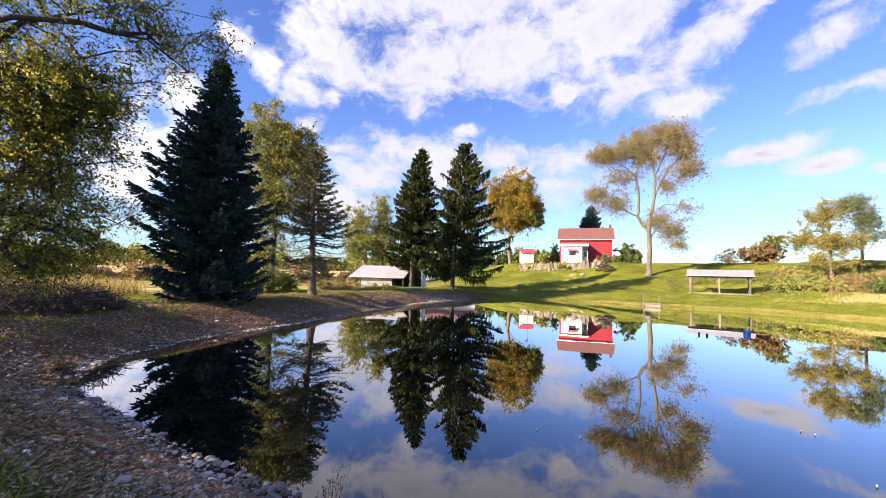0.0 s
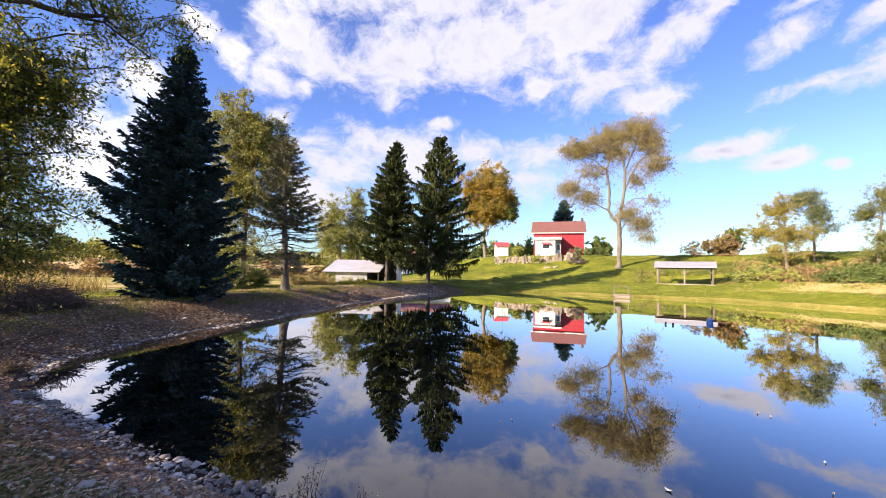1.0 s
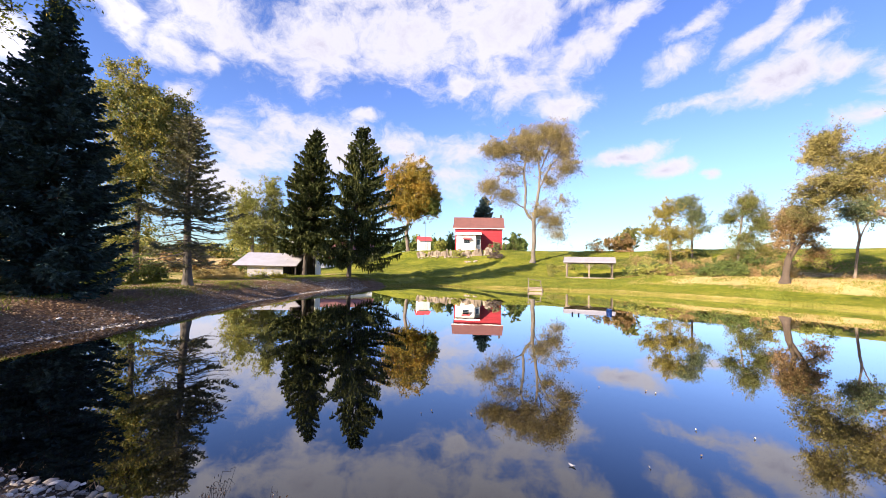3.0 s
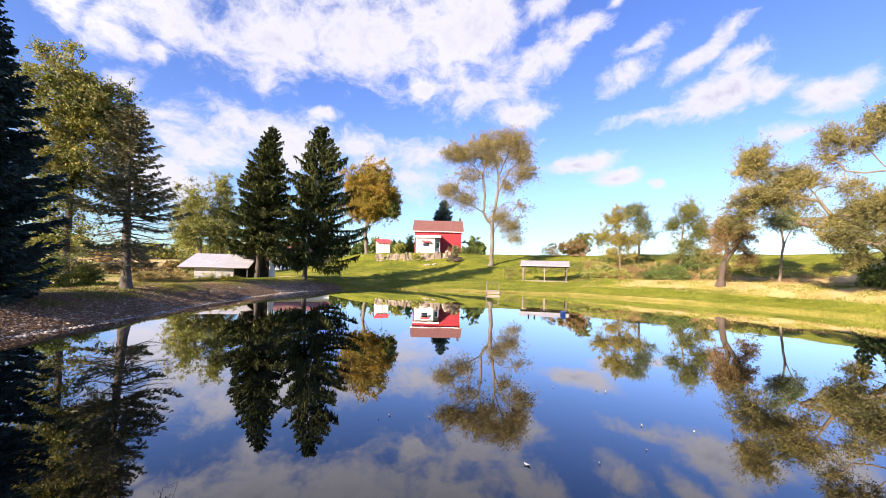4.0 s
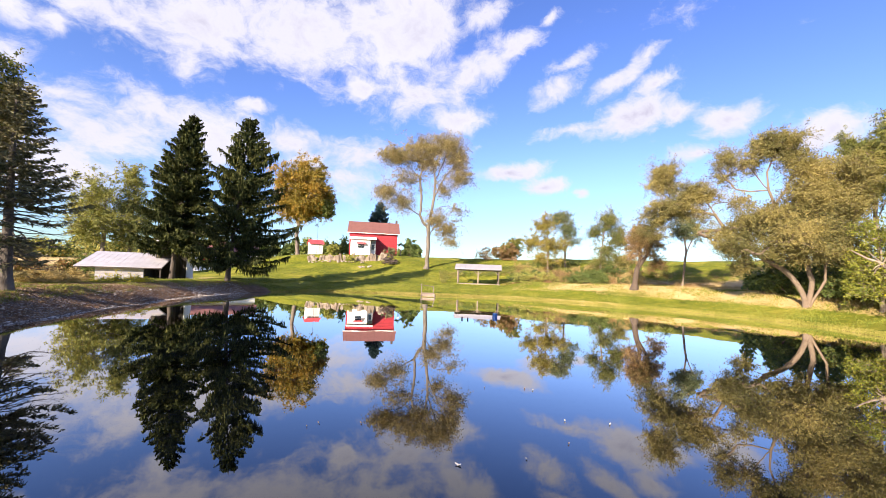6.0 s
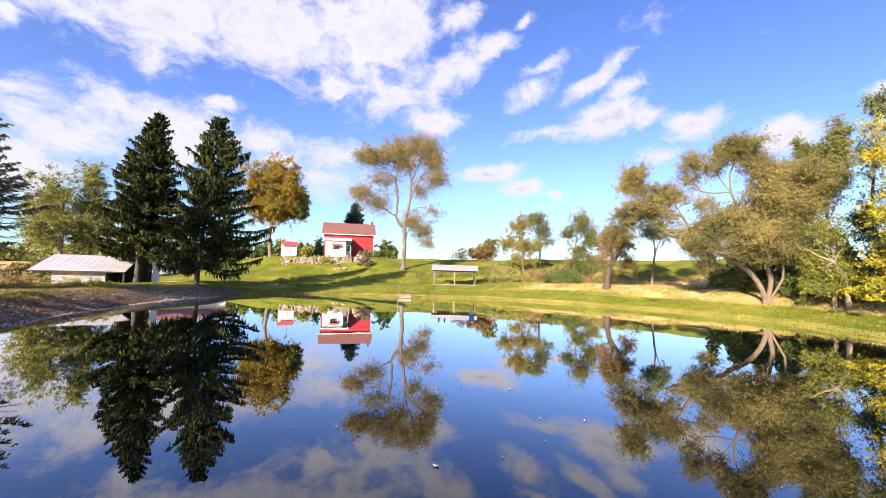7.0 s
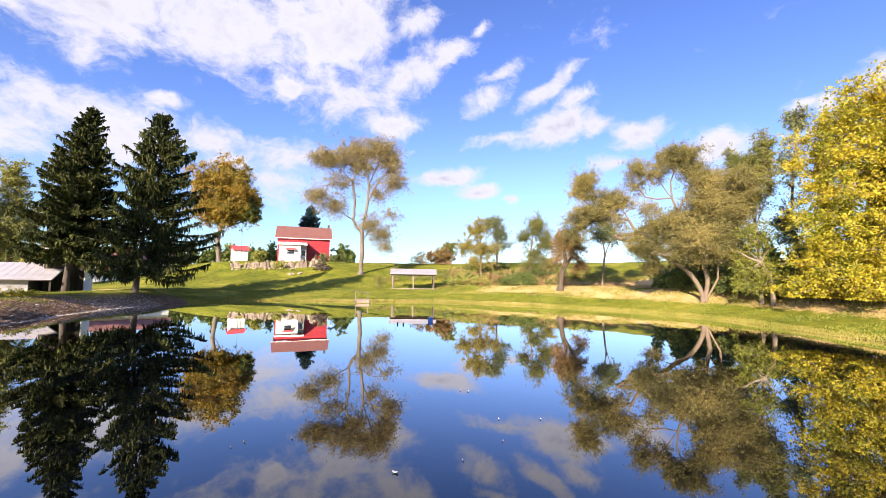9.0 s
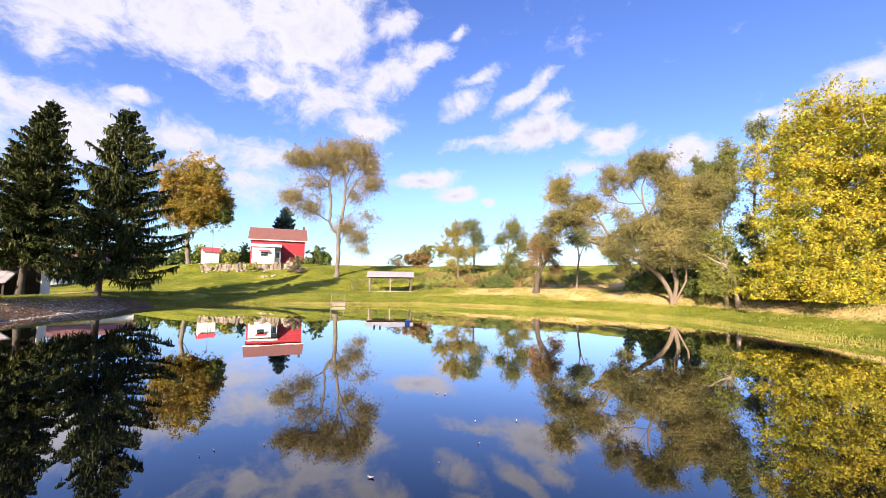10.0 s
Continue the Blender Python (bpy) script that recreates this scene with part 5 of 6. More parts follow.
def make_grass():
    rng = np.random.default_rng(5)
    x, y = around(rng, 36000, -85, 112, 0.02, 0.7, 1.6)
    stuff("shore_grass", "fringe of mixed green and straw grass at the water's edge", "grass", mesh_from("shore_grass", *blades(rng, x, y, 0.10, 0.02), SHORE_BLADE))
    x, y = around(rng, 80000, -85, 112, 0.3, 9, 0.8)
    x, y = patchy(rng, x, y, 0.5, 0.0)
    stuff("lawn_tufts", "short green grass tufts on the lawn", "grass", mesh_from("lawn_tufts", *blades(rng, x, y, 0.11, 0.03, 0.6), LAWN_BLADE))
    x, y = around(rng, 70000, 20, 104, 6, 38, 0.8)
    x, y = patchy(rng, x, y, 0.4, 0.1)
    stuff("hill_grass", "uneven green and yellow grass on the hill", "grass", mesh_from("hill_grass", *blades(rng, x, y, 0.10, 0.05, 0.9), LAWN_BLADE))
    x, y = around(rng, 40000, 174, 232, 10.0, 32, 1.0)
    x, y = patchy(rng, x, y, 0.35, -0.15)
    stuff("meadow_grass", "tall golden dry meadow grass beyond the bank", "grass", mesh_from("meadow_grass", *blades(rng, x, y, 0.85, 0.022, 0.4), DRY_GRASS))
    x, y = around(rng, 34000, -60, 44, 3.5, 14, 1.0)
    x, y = patchy(rng, x, y, 0.6, 0.05)
    stuff("slope_grass", "dry straw grass on the sunlit slope", "grass", mesh_from("slope_grass", *blades(rng, x, y, 0.13, 0.03, 0.9), DRY_GRASS))
    x, y = around(rng, 60000, 112, 235, 1.8, 8.5, 1.0)
    x, y = patchy(rng, x, y, 0.7, -0.05)
    stuff("bank_grass", "short green grass along the top of the bank", "grass", mesh_from("bank_grass", *blades(rng, x, y, 0.13, 0.012, 0.6), LAWN_BLADE))
    x, y = around(rng, 4200, 190, 238, -0.15, 0.6, 1.3)
    x, y = patchy(rng, x, y, 1.1, 0.0)
    stuff("bank_weeds", "brown and green weeds among the bank stones", "weeds", mesh_from("bank_weeds", *blades(rng, x, y, 0.08, 0.005, 1.1), DEAD_WEED))
    x, y = around(rng, 60000, 205, 255, 0.9, 4.6, 0.8)
    x, y = patchy(rng, x, y, 0.8, 0.0)
    stuff("near_grass", "green grass patches among the near stones", "grass", mesh_from("near_grass", *blades(rng, x, y, 0.06, 0.005, 0.9), NEAR_BLADE))


def make_moss():
    rng = np.random.default_rng(16)
    x, y = around(rng, 70000, 214, 236, 1.0, 3.4, 0.9)
    x, y = patchy(rng, x, y, 1.1, -0.04)
    stuff("moss", "low green moss and fine grass among the bank stones", "moss", mesh_from("moss", *blades(rng, x, y, 0.045, 0.004, 1.3, 0.015), NEAR_BLADE))


def make_litter():
    rng = np.random.default_rng(6)
    x, y = around(rng, 120000, 132, 256, 0.35, 7.0, 1.3)
    keep = rng.uniform(size=len(x)) < np.clip((256 - np.degrees(polar(x, y)[0]) % 360) / 22, 0, 1)
    x, y = x[keep], y[keep]
    c = np.stack([x, y, height(x, y) + 0.025], 1)
    a = rng.uniform(0, 6.28, len(x))
    u = np.stack([np.cos(a), np.sin(a), rng.normal(size=len(x)) * 0.3], 1)
    w = np.stack([-np.sin(a), np.cos(a), rng.normal(size=len(x)) * 0.3], 1) * 0.6
    L = rng.uniform(0.018, 0.045, len(x))[:, None]
    v = np.stack([c - u * L, c + w * L, c + u * L, c - w * L], 1).reshape(-1, 3)
    stuff("leaf_litter", "fallen brown and tan leaves scattered on the bank", "leaves", mesh_from("leaf_litter", v, np.arange(len(v)).reshape(-1, 4), FALLEN))


def make_growth():
    """Rank weeds and bramble heaped along the slope, in uneven mounds."""
    rng = np.random.default_rng(15)
    for name, label, mat, n, a0, a1, s0, s1, tall in (
            ("slope_growth", "rank green weeds and bramble covering the slope", LEAF_SLOPE, 26000, 24, 56, 9.5, 24, 0.8),
            ("dark_growth", "dark green bramble among the weeds on the slope", LEAF_GREEN, 26000, 22, 60, 10, 24, 0.75),
            ("dry_growth", "dry brown stalks and weeds on the slope", LEAF_RUSSET, 9000, 4, 50, 8, 20, 0.7),
            ("brow_growth", "brown and green scrub between the elm and the shelter", LEAF_SLOPE, 5000, 58, 64, 12, 21, 0.7)):
        x, y = around(rng, n, a0, a1, s0, s1)
        top = np.array([0.45 + noise.noise(Vector((a * 0.45, b * 0.45, n * 0.01))) + 0.5 * noise.noise(Vector((a * 1.3, b * 1.3, 5.0))) for a, b in zip(x, y)])
        keep = (top > 0.18) & (np.hypot(x - 31.8, y - 45.2) > 5.2)
        x, y, top = x[keep], y[keep], top[keep]
        c = np.stack([x, y, height(x, y) + tall * top * rng.uniform(0.05, 1.0, len(x))], 1)
        stuff(name, label, "weeds", mesh_from(name, *leaf_cards(rng, c, 0.17, 0.4, -0.3), mat))


make_grass()
make_moss()
make_litter()
make_growth()


def woods(name, label, a0, a1, d0, d1, h, n, size, leaf, seed, bumps=14):
    """A far belt of trees: leaf clumps heaped along a stretch, with an uneven top."""
    rng = np.random.default_rng(seed)
    az = np.radians(rng.uniform(a0, a1, n))
    d = rng.uniform(d0, d1, n)
    top = h * (0.62 + 0.38 * np.sin(az * bumps * 2.1 + seed) * np.sin(az * bumps * 5.3 + 1) + 0.22 * np.sin(az * bumps * 13 + 2 * seed))
    x, y = -np.sin(az) * d, np.cos(az) * d
    z = height(x, y) + np.maximum(top, 0.25 * h) * rng.uniform(0, 1, n) ** 0.6
    c = np.stack([x, y, z], 1) + rng.normal(size=(n, 3)) * size * 0.5
    return stuff(name, label, "trees", mesh_from(name, *leaf_cards(rng, c, size, 0.7, 0.0), leaf))


woods("far_woods", "distant belt of autumn woods beyond the meadow", 4, 62, 150, 190, 7.0, 26000, 1.1, LEAF_TALL, 7, 9)
woods("far_hedge", "hedge of mixed shrubs behind the red house", -26, -4, 96, 106, 4.0, 14000, 0.6, LEAF_GREEN, 8, 22)
woods("back_thicket", "dark thicket behind the willow and golden tree", -96, -66, 44, 50, 4.5, 16000, 0.4, LEAF_GREEN, 9, 12)
woods("field_hedge", "brown hedge along the edge of the field", 12, 50, 62, 66, 2.2, 12000, 0.4, LEAF_RUSSET, 10, 14)

# shrubs on the hill and slope
shrub("hill_shrub", "rounded shrub of green and orange leaves on the hilltop", (45.45, 58.40, 5.76), 2.7, 3.3, LEAF_RUSSET, None, 110, 90, 0.26, 301)
shrub("hill_shrub", "rounded green shrub on the hilltop", (47.80, 59.08, 6.09), 1.9, 4.0, LEAF_TALL, None, 80, 90, 0.26, 302)
shrub("hill_shrub", "bare russet shrub on the hilltop", (42.65, 60.47, 5.52), 1.6, 2.6, LEAF_RUSSET, None, 50, 22, 0.22, 303)
shrub("house_shrub", "round green shrub beside the red house", (33.35, 72.72, 5.42), 2.2, 3.7, LEAF_GREEN, None, 60, 110, 0.26, 304)
shrub("house_shrub", "dark low shrub against the red wall", (28.59, 71.50, 4.97), 1.1, 1.5, LEAF_BLUEGREEN, None, 30, 80, 0.2, 305)
shrub("garden_shrub", "yellow-green shrub below the stone row", (19.63, 67.19, 3.72), 0.8, 1.2, LEAF_LIGHT, None, 25, 60, 0.16, 306)
shrub("garden_shrub", "green garden shrub beside the hut", (18.38, 72.71, 4.77), 1.6, 1.9, LEAF_LIGHT, None, 35, 80, 0.2, 307)
shrub("shed_shrub", "round green bush beside the low shed", (-13.22, 60.57, 2.55), 1.5, 2.6, LEAF_GREEN, None, 40, 90, 0.2, 308)
shrub("bank_shrub", "dry brown grassy bush on the bank", (-9.60, 34.70, 0.89), 1.3, 0.8, DRY_GRASS, None, 40, 120, 0.3, 309, 0.12)
shrub("bank_shrub", "dry brown grassy bush on the bank", (-8.76, 38.00, 0.78), 1.1, 0.8, DRY_GRASS, None, 40, 120, 0.3, 310, 0.12)
shrub("bank_shrub", "low yellowing shrub on the bank", (-5.51, 36.59, 0.30), 1.6, 0.45, LEAF_GOLD, None, 35, 60, 0.12, 311)
shrub("corner_tuft", "dry tuft of brown grass at the water's corner", (-8.75, 9.3), 0.22, 0.25, DEAD_WEED, None, 20, 50, 0.12, 320, 0.1, spread=0.12)
for i, (x, y, h) in enumerate(((-13.6, 26.0, 1.6), (-12.4, 27.6, 2.2), (-11.4, 29.0, 1.8), (-14.8, 28.4, 2.4))):
    shrub("shade_bush", "dark green bush at the foot of the tall tree", (x, y), h * 0.6, h, LEAF_GREEN, None, 40, 70, 0.14, 330 + i, group="bushes under the tall tree")
_r = random.Random(4)
for i in range(56):
    ang, s = radians(_r.uniform(16, 47)), _r.uniform(8.0, 19)
    r = float(np.interp(ang, OUT_T, OUT_R)) + s
    x, y = POND[0] + r * math.cos(ang), POND[1] + r * math.sin(ang)
    if math.hypot(x - 32.5, y - 45.5) < 6.0:
        continue
    k = _r.random()
    lf, lb = ((LEAF_LIGHT, "green brambly shrub on the slope") if k < 0.3 else (LEAF_GREEN, "dark green brambly shrub on the slope") if k < 0.68 else (DRY_GRASS, "straw-coloured brambly shrub on the slope") if k < 0.84 else (LEAF_RUSSET, "russet brambly shrub on the slope"))
    h = _r.uniform(0.7, 1.7)
    shrub("slope_shrub", lb, (x, y), h * _r.uniform(0.9, 1.4), h, lf, None, 26, 60, 0.17, 400 + i, group="shrubs on the slope")
for i in range(20):
    t = i / 19
    x, y = 35.6 + 2.2 * _r.random() - 1.2 * t, 10.6 - 12.5 * t
    lf, lb = ((LEAF_LIGHT, "yellow-green undergrowth bush at the wood's edge") if _r.random() < 0.35 else (LEAF_GREEN, "green undergrowth bush at the wood's edge"))
    h = _r.uniform(1.3, 2.6)
    shrub("edge_shrub", lb, (x + 0.9, y), h * 0.75, h, lf, None, 34, 70, 0.17, 450 + i, group="undergrowth at the wood's edge")


for i in range(12):
    t = i / 11
    x, y = 38.4 + 1.5 * _r.random(), 14.5 - 11.0 * t
    h = _r.uniform(1.6, 3.0)
    shrub("wood_shrub", "dark green shrub in the shade behind the willow", (x, y), h * 0.7, h, LEAF_GREEN, None, 34, 60, 0.2, 480 + i, group="shrubs behind the willow")


# ---------- brush heaps ----------
def brush_heap(name, label, at, r, h, n, seed, leaf=None, thick=0.010):
    rng = np.random.default_rng(seed)
    e = thing(name, label, "brush pile", G(at[0], at[1], 0.01))
    q = rng.uniform(0, 1, n) ** 0.5 * r
    a = rng.uniform(0, 6.28, n)
    top = h * np.sqrt(np.maximum(0, 1 - (q / r) ** 2))
    p = np.stack([np.cos(a) * q, np.sin(a) * q, top * rng.uniform(0.05, 1.0, n)], 1)
    d = unit(np.stack([rng.normal(size=n), rng.normal(size=n), rng.normal(size=n) * 0.4], 1))
    L = rng.uniform(0.3, 1.1, n)[:, None] * r * 0.45
    m = p + rng.normal(size=(n, 3)) * 0.06
    a0, a1 = p - d * L, p + d * L + rng.normal(size=(n, 3)) * 0.12
    a0[:, 2], a1[:, 2] = np.maximum(a0[:, 2], 0.0), np.maximum(a1[:, 2], 0.0)
    rad = thick * rng.uniform(0.4, 1.4, n)
    whole = min(n, 90)
    for k in range(whole):
        q = slice(k, k + 1)
        v, f = tubes(np.vstack([a0[q], m[q]]), np.vstack([m[q], a1[q]]), np.array([rad[k], rad[k]]), np.array([rad[k], rad[k] * 0.5]), 5)
        under("branch", mesh_from("branch", v, f, TWIG), e)
    if n > whole:
        a0, a1, m, rad = a0[whole:], a1[whole:], m[whole:], rad[whole:]
        v, f = tubes(np.vstack([a0, m]), np.vstack([m, a1]), np.concatenate([rad, rad]), np.concatenate([rad, rad * 0.5]), 4)
        tagged(under("brushwood", mesh_from("brushwood", v, f, TWIG), e), kind="stuff")
    if leaf:
        c = p[rng.integers(0, n, 900)] + rng.normal(size=(900, 3)) * 0.12
        c[:, 2] = np.maximum(c[:, 2], 0.02)
        tagged(under("leaf_litter", mesh_from("leaf_litter", *leaf_cards(rng, c, 0.12, 0.6), leaf), e), kind="stuff")
    return e


brush_heap("brush_pile", "heap of cut branches with red-brown dead leaves", (-13.56, 13.31, 1.07), 1.9, 1.0, 1100, 21, LEAF_RUSSET)
brush_heap("brush_pile", "heap of cut branches and twigs on the bank", (-12.55, 14.26, 1.01), 1.2, 0.75, 700, 22)
brush_heap("branch_heap", "tangled heap of dead branches at the end of the stone row", (24.9, 62.3, 3.20), 1.25, 1.5, 90, 23, None, 0.07)
brush_heap("branch_heap", "small heap of sticks beside the landing", (18.34, 33.85, 0.29), 0.7, 0.4, 60, 24, None, 0.03)


# ---------- stones ----------
def ico():
    bm = bmesh.new()
    bmesh.ops.create_icosphere(bm, subdivisions=1, radius=1.0)
    v = np.array([p.co[:] for p in bm.verts])
    f = np.array([[p.index for p in q.verts] for q in bm.faces])
    bm.free()
    return v, f


ICO_V, ICO_F = ico()


def stone_mesh(rng, r, mat, chunk=0.28):
    v = ICO_V * (1 + rng.uniform(-chunk, chunk, (len(ICO_V), 1))) * np.array((1.0, rng.uniform(0.6, 0.9), rng.uniform(0.4, 0.65))) * r
    return mesh_from("stone", v, ICO_F, mat)


def make_rock(name, label, at, r, seed, group="", flat=0.7):
    rng = np.random.default_rng(seed)
    me = stone_mesh(rng, r, ROCK)
    ob = new(name, me)
    ob.location = G(at[0], at[1], r * 0.2)
    ob.rotation_euler = (0, 0, rng.uniform(0, 6))
    return tagged(ob, label, "rock", group)


# the row of upright stones below the house
row = thing("stone_row", "row of rough upright pale stones below the house", "stone wall", G(*(20.66, 68.45, 4.04)[:2], 0))
R0, R1 = Vector((13.34, 70.75, 3.91)), Vector((25.72, 66.18, 3.94))
rr = np.random.default_rng(31)
for i in range(46):
    q = (i + rr.uniform(-0.2, 0.2)) / 45
    p = R0.lerp(R1, q)
    if q < 0.55 and rr.uniform() < 0.08:
        continue
    hgt = rr.uniform(0.55, 1.3) * (0.8 if q < 0.4 else 1.0)
    wid = rr.uniform(0.30, 0.52)
    bm = box(-wid / 2, wid / 2, -0.2, 0.2, -0.25, hgt, bevel=0.06)
    for v in bm.verts:
        v.co += Vector(rr.normal(size=3)) * 0.055
    ob = part("stone", bm, ROCK if rr.uniform() < 0.75 else WOOD, row)
    ob.location = Vector((p.x, p.y + rr.uniform(-0.15, 0.15), ground_z(p.x, p.y))) - row.location
    ob.rotation_euler = (rr.normal() * 0.08, rr.normal() * 0.12, facing(p) * 0.017 + rr.normal() * 0.15)
for i in range(40):
    q = rr.uniform()
    p = R0.lerp(R1, q * 0.75)
    make_rock("rubble_stone", "loose brown stone below the stone row", (p.x + rr.normal() * 0.2, p.y - rr.uniform(0.5, 1.8)), rr.uniform(0.12, 0.34), 600 + i, "rubble below the stone row")
for i in range(9):
    a = rr.uniform(0, 6.28)
    c = (20.28, 62.81, 2.10)
    make_rock("field_rock", "pale rock in a small heap on the lawn", (c[0] + rr.normal() * 0.9, c[1] + rr.normal() * 0.4), rr.uniform(0.18, 0.45), 500 + i, "rocks on the lawn")
for i in range(12):
    c = (17.29, 33.39, 0.17)
    make_rock("shore_rock", "rough rock at the foot of the landing", (c[0] + rr.uniform(-1.3, 1.0), c[1] + rr.uniform(-0.3, 0.5)), rr.uniform(0.12, 0.3), 520 + i, "rocks at the landing")

# wooden landing
LD = Vector((17.90, 34.65, -0.02))
land = thing("landing", "small weathered wooden landing with two posts at the water", "dock", (LD.x, LD.y, 0), turn=facing(LD))
land.scale = (0.8, 0.8, 0.8)
for i in range(7):
    part("plank", box(-0.78, 0.78, -0.5 + i * 0.16, -0.5 + i * 0.16 + 0.15, 0.06 + 0.05 * i, 0.17 + 0.05 * i, bevel=0.006), WOOD, land)
for x, top, lean in ((-0.80, 1.55, 0.02), (0.80, 1.25, -0.16)):
    ob = part("post", box(-0.045, 0.045, -0.045, 0.045, -0.8, top, bevel=0.012), WOOD_GREY, land)
    ob.location, ob.rotation_euler = (x, 0.55, 0), (0, lean, 0)
    part("post", box(x - 0.05, x + 0.05, -0.6, -0.50, -0.9, 0.4, bevel=0.012), WOOD_GREY, land)
    part("bearer", prism([(-0.55, -0.1), (-0.55, 0.05), (0.62, 0.35), (0.62, 0.2)], x - 0.05, x + 0.05, axis="x"), WOOD_GREY, land)
ob = part("rail", box(-0.95, 0.75, -0.02, 0.02, -0.03, 0.03), WOOD_GREY, land)
ob.location, ob.rotation_euler = (0, 0.62, 1.3), (0, 0.14, 0)

# lamp beside the house
LP = (30.37, 70.76, 5.19)
lamp = thing("garden_lamp", "white globe garden lamp on a thin post", "lamp", G(LP[0], LP[1]))
part("post", box(-0.05, 0.05, -0.05, 0.05, 0, 1.35, bevel=0.01), DARK, lamp)
bm = bmesh.new()
bmesh.ops.create_icosphere(bm, subdivisions=2, radius=0.24, matrix=Matrix.Translation((0, 0, 1.5)) @ Matrix.Diagonal((1, 1, 0.75, 1)))
part("globe", bm, WHITE, lamp)

# things on the water
def drum(name, label, at, r, h, mat, category, group=""):
    bm = bmesh.new()
    prof = [(0.0, -h * 0.4), (r * 0.92, -h * 0.4), (r, -h * 0.36), (r, -0.02), (r * 1.04, 0.0), (r, 0.03), (r, h * 0.52), (r * 0.92, h * 0.58), (0.0, h * 0.58)]
    n = 20
    rings = [[bm.verts.new((q * math.cos(6.2832 * i / n), q * math.sin(6.2832 * i / n), z)) for i in range(n)] for q, z in prof[1:-1]]
    for a, b in zip(rings, rings[1:]):
        for i in range(n):
            bm.faces.new((a[i], a[(i + 1) % n], b[(i + 1) % n], b[i]))
    bm.faces.new(rings[0][::-1])
    bm.faces.new(rings[-1])
    me = bpy.data.meshes.new(name)
    bm.to_mesh(me)
    bm.free()
    me.materials.append(mat)
    ob = new(name, me)
    ob.location = (at[0], at[1], 0)
    ob.rotation_euler = (radians(4), radians(3), 0)
    return tagged(ob, label, category, group)


drum("float_drum", "blue plastic drum floating upright in the pond", (14.03, 18.74, 0.00), 0.14, 0.36, BLUE, "barrel")
drum("float_bottle", "small dark float bobbing in the pond", (11.59, 18.37, 0.00), 0.04, 0.2, DARK, "float", "small floats")
drum("float_bottle", "small dark float bobbing in the pond", (11.75, 18.06, 0.00), 0.04, 0.18, DARK, "float", "small floats")

SPOTS = ((6.02, 6.89, 0.00), (5.38, 5.11, 0.00), (5.23, 7.29, 0.00), (2.19, 6.42, 0.00), (2.88, 4.54, 0.00), (6.26, 2.01, 0.00), (9.13, 5.14, 0.00), (5.98, 4.67, 0.00), (7.66, 6.42, 0.00), (1.38, 6.61, 0.00), (6.11, 6.73, 0.00), (0.59, 8.49, 0.00), (4.72, 4.40, 0.00), (3.81, 4.29, 0.00), (1.58, 6.70, 0.00))
rr = np.random.default_rng(41)
for i, p in enumerate(SPOTS):
    c = np.array([[0, 0, 0.006]])
    n = 8
    a = np.linspace(0, 6.2832, n, endpoint=False)
    L = 0.012 + 0.014 * rr.uniform() + (0.03 if i == 4 else 0)
    ring = np.stack([np.cos(a) * L, np.sin(a) * L * 0.55, 0.006 + 0.022 * np.cos(a) ** 2 + 0.004 * rr.uniform(size=n)], 1)
    me = mesh_from("floating_leaf", np.vstack([c, ring]), [[0, 1 + k, 1 + (k + 1) % n] for k in range(n)], PALE_LEAF if i % 3 == 1 else FALLEN)
    ob = new("floating_leaf", me)
    ob.location, ob.rotation_euler = p, (0, 0, rr.uniform(0, 6))
    tagged(ob, "curled dry leaf floating on the pond", "leaf", "leaves on the pond")


def sprig(at, h, seed):
    """A thin dry weed that stands in the shallows."""
    rng = np.random.default_rng(seed)
    e = thing("water_weed", "thin dry weed stalk standing in the shallows", "weed", at, "weeds in the shallows")
    a, b, r = [], [], []
    for k in range(5):
        p = np.array((rng.normal() * 0.03, rng.normal() * 0.03, -0.2))
        d = np.array((rng.normal() * 0.25, rng.normal() * 0.25, 1.0))
        for s in range(4):
            q = p + d * h / 4 * rng.uniform(0.7, 1.2) + rng.normal(size=3) * 0.012
            a.append(p), b.append(q), r.append(0.004 - 0.0006 * s)
            if s > 1:
                a.append(q), b.append(q + rng.normal(size=3) * 0.05), r.append(0.002)
            p = q
    v, f = tubes(np.array(a), np.array(b), np.array(r), np.array(r) * 0.8, 4)
    tagged(under("stalk", mesh_from("stalk", v, f, TWIG), e), kind="stuff")
    c = np.array(b) + rng.normal(size=(len(b), 3)) * 0.015
    tagged(under("seed_spray", mesh_from("seed_spray", *leaf_cards(rng, c, 0.03, 0.5), FALLEN), e), kind="stuff")


for i, p in enumerate(((-1.15, 4.65, 0.00), (-1.17, 4.64, 0.00), (-1.26, 4.67, 0.00), (-0.59, 4.50, 0.00), (-1.73, 4.66, 0.00))):
    sprig(p, 0.42 - 0.05 * i, 60 + i)


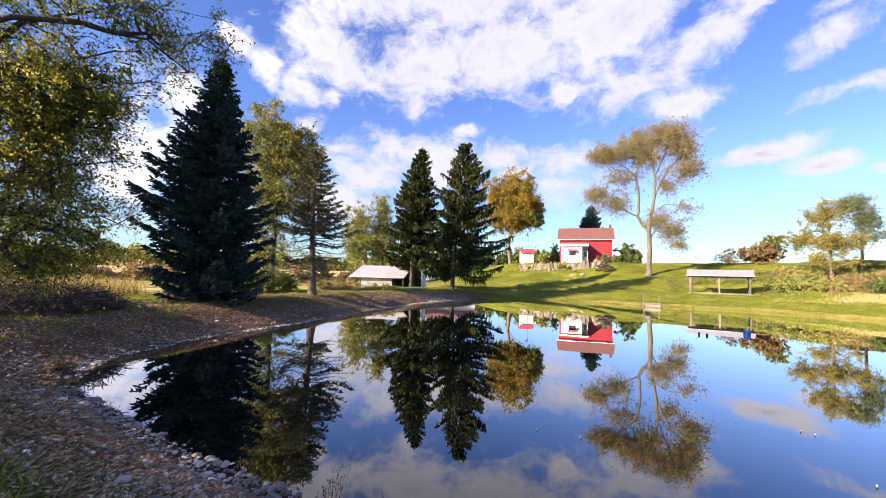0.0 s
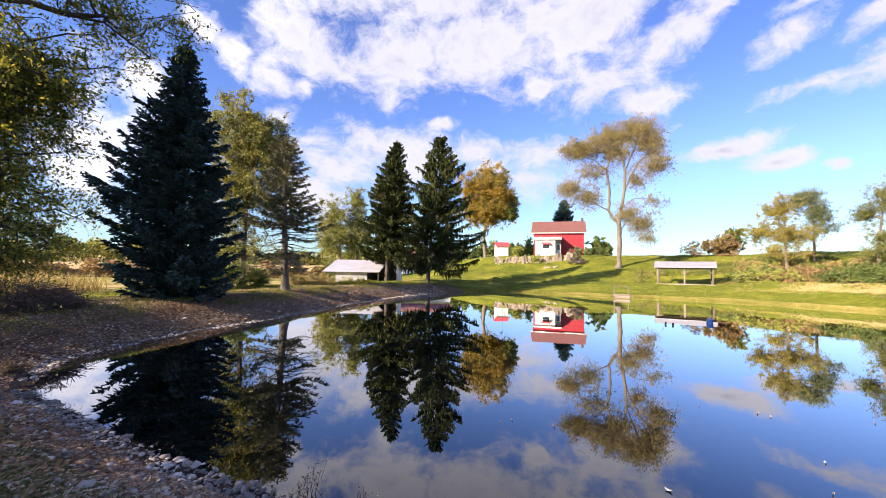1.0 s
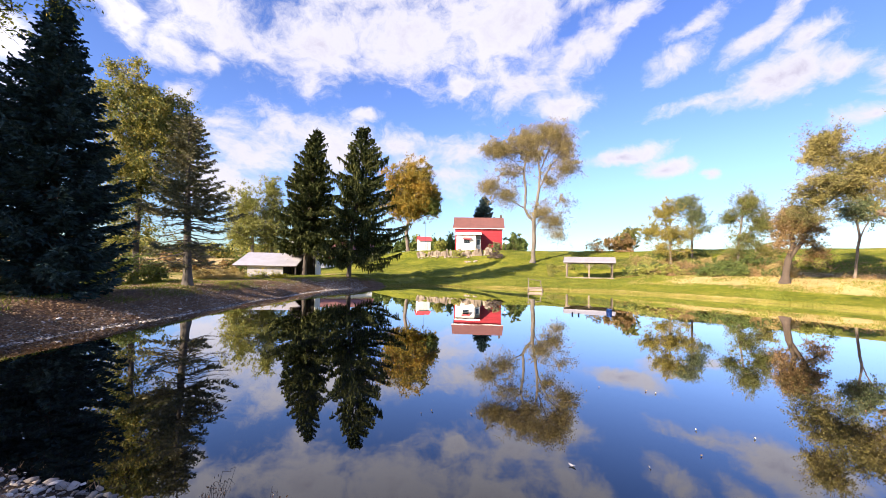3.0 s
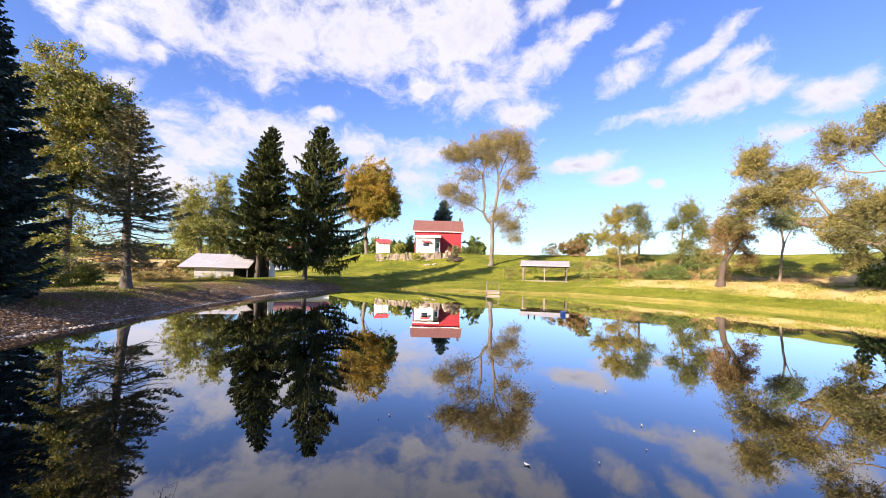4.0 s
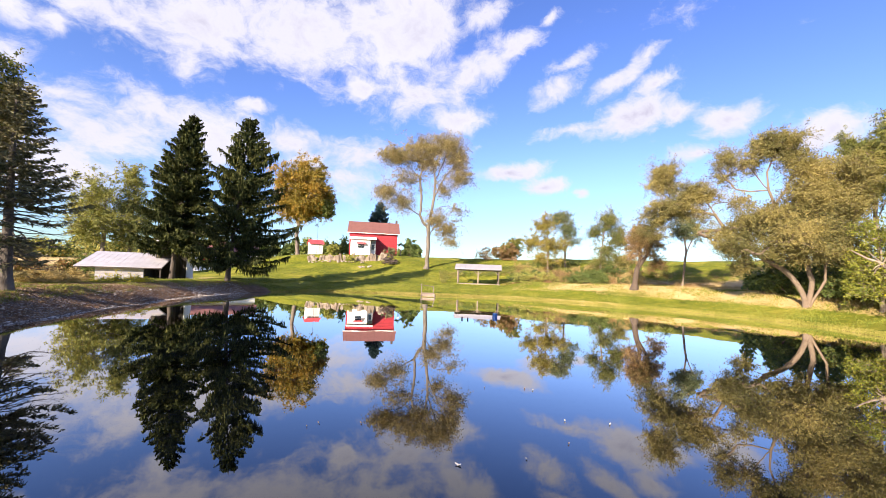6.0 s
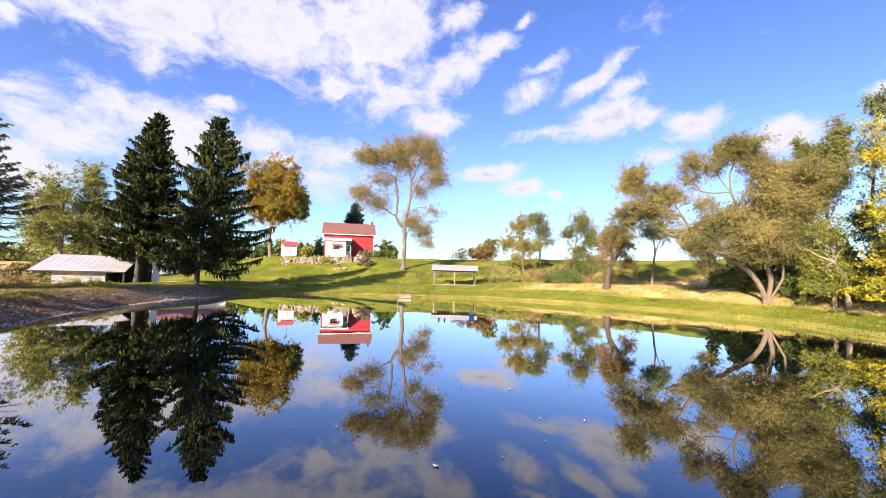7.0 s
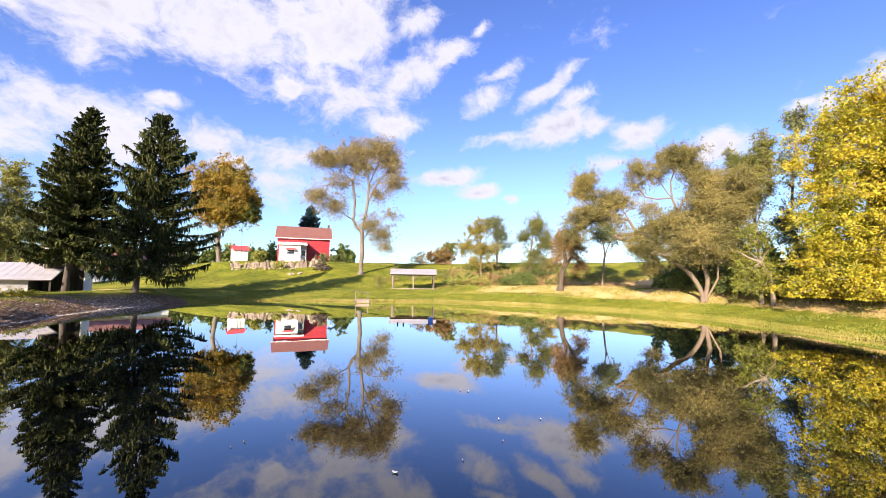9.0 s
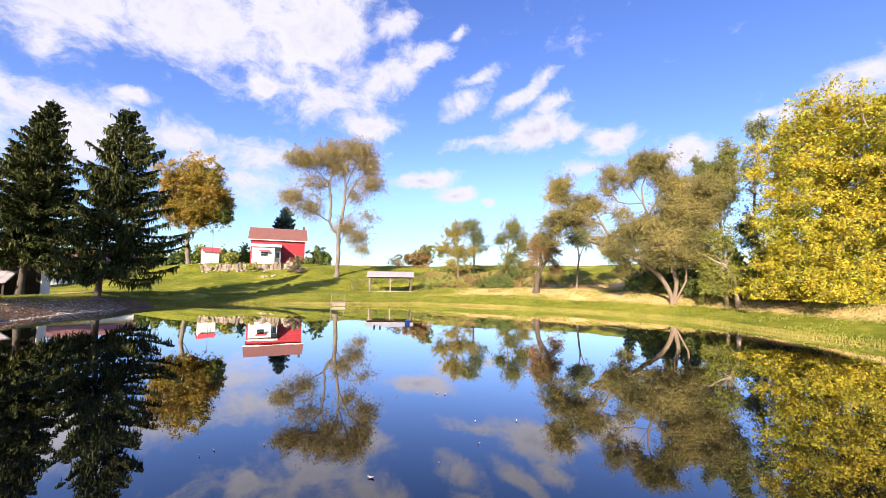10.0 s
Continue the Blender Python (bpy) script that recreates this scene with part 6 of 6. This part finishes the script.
# ---------- the stony bank ----------
def make_bank():
    rng = np.random.default_rng(71)
    fx, fy = around(rng, 16000, 118, 206, -0.1, 2.7, 1.2)
    fth, fs = polar(fx, fy)
    keep = fs + rng.normal(size=len(fx)) * 0.25 < np.interp(np.degrees(fth) % 360, (140, 165, 185, 200), (2.4, 2.1, 1.5, 0.9))
    fx, fy = fx[keep], fy[keep]
    nx, ny = around(rng, 23000, 192, 246, -0.15, 3.3, 1.2)
    # gravel lies in drifts, with litter and moss between, and thins out at its ends
    gv = np.array([noise.noise(Vector((a * 0.75, b * 0.75, 8.3))) + 0.5 * noise.noise(Vector((a * 2.1, b * 2.1, 1.7))) for a, b in zip(nx, ny)])
    th, sn = polar(nx, ny)
    keep = gv + rng.normal(size=len(nx)) * 0.2 - 0.42 * np.maximum(0, sn - 1.35) - 0.06 * np.maximum(0, np.degrees(th) % 360 - 236) - 0.03 * np.maximum(0, 214 - np.degrees(th) % 360) > -0.10
    nx, ny = nx[keep], ny[keep]
    x, y = np.concatenate([fx, nx]), np.concatenate([fy, ny])
    r = np.concatenate([rng.lognormal(math.log(0.028), 0.4, len(fx)), rng.lognormal(math.log(0.024), 0.5, len(nx))])
    r = np.clip(r, 0.008, 0.11)
    d = np.hypot(x, y - 6.0)
    order = np.argsort(d + (r < 0.022) * 30)
    kinds = [stone_mesh(rng, 1.0, STONE) for _ in range(10)]
    ground = bpy.data.objects["ground"]
    z = height(x, y)
    for i in order[:300]:
        ob = new("stone", kinds[int(rng.integers(10))])
        ob.parent = ground
        ob.location = (x[i], y[i], z[i] + r[i] * 0.15)
        ob.scale = (r[i],) * 3
        ob.rotation_euler = (rng.normal() * 0.3, rng.normal() * 0.3, rng.uniform(0, 6.28))
    k = order[300:]
    m = len(k)
    base = ICO_V[None] * (1 + rng.uniform(-0.28, 0.28, (m, len(ICO_V), 1)))
    base = base * np.stack([np.ones(m), rng.uniform(0.5, 0.9, m), rng.uniform(0.3, 0.55, m)], 1)[:, None, :]
    a = rng.uniform(0, 6.28, m)
    ca, sa = np.cos(a)[:, None], np.sin(a)[:, None]
    v = np.stack([base[..., 0] * ca - base[..., 1] * sa, base[..., 0] * sa + base[..., 1] * ca, base[..., 2]], -1) * r[k][:, None, None]
    v = v + np.stack([x[k], y[k], z[k] + r[k] * 0.15], 1)[:, None, :]
    f = ICO_F[None] + (np.arange(m) * len(ICO_V))[:, None, None]
    me = mesh_from("bank_stones", v.reshape(-1, 3), f.reshape(-1, 3), STONE_MANY)
    ob = tagged(new("bank_stones", me), "grey broken stones covering the pond bank", "stones", kind="stuff")


STONE_MANY, _n = material("bank_stone_many")
_i = _n.add("ShaderNodeNewGeometry").outputs["Random Per Island"]
_c = _n.add("ShaderNodeTexCoord").outputs["Object"]
_f = _n.math("ADD", _n.math("MULTIPLY", _i, 0.7), _n.math("MULTIPLY", _n.noise(_c, 30.0, 4.0, 0.6), 0.4))
finish(_n, _n.add("ShaderNodeBsdfPrincipled", {"Base Color": _n.ramp(_f, [(0.15, (0.10, 0.083, 0.07)), (0.5, (0.26, 0.225, 0.195)), (0.8, (0.46, 0.41, 0.36)), (0.97, (0.74, 0.69, 0.62))]),
                                               "Roughness": 0.85, "Normal": bump(_n, _n.noise(_c, 60.0, 4.0, 0.6), 0.5, 0.01)}).outputs[0])
make_bank()
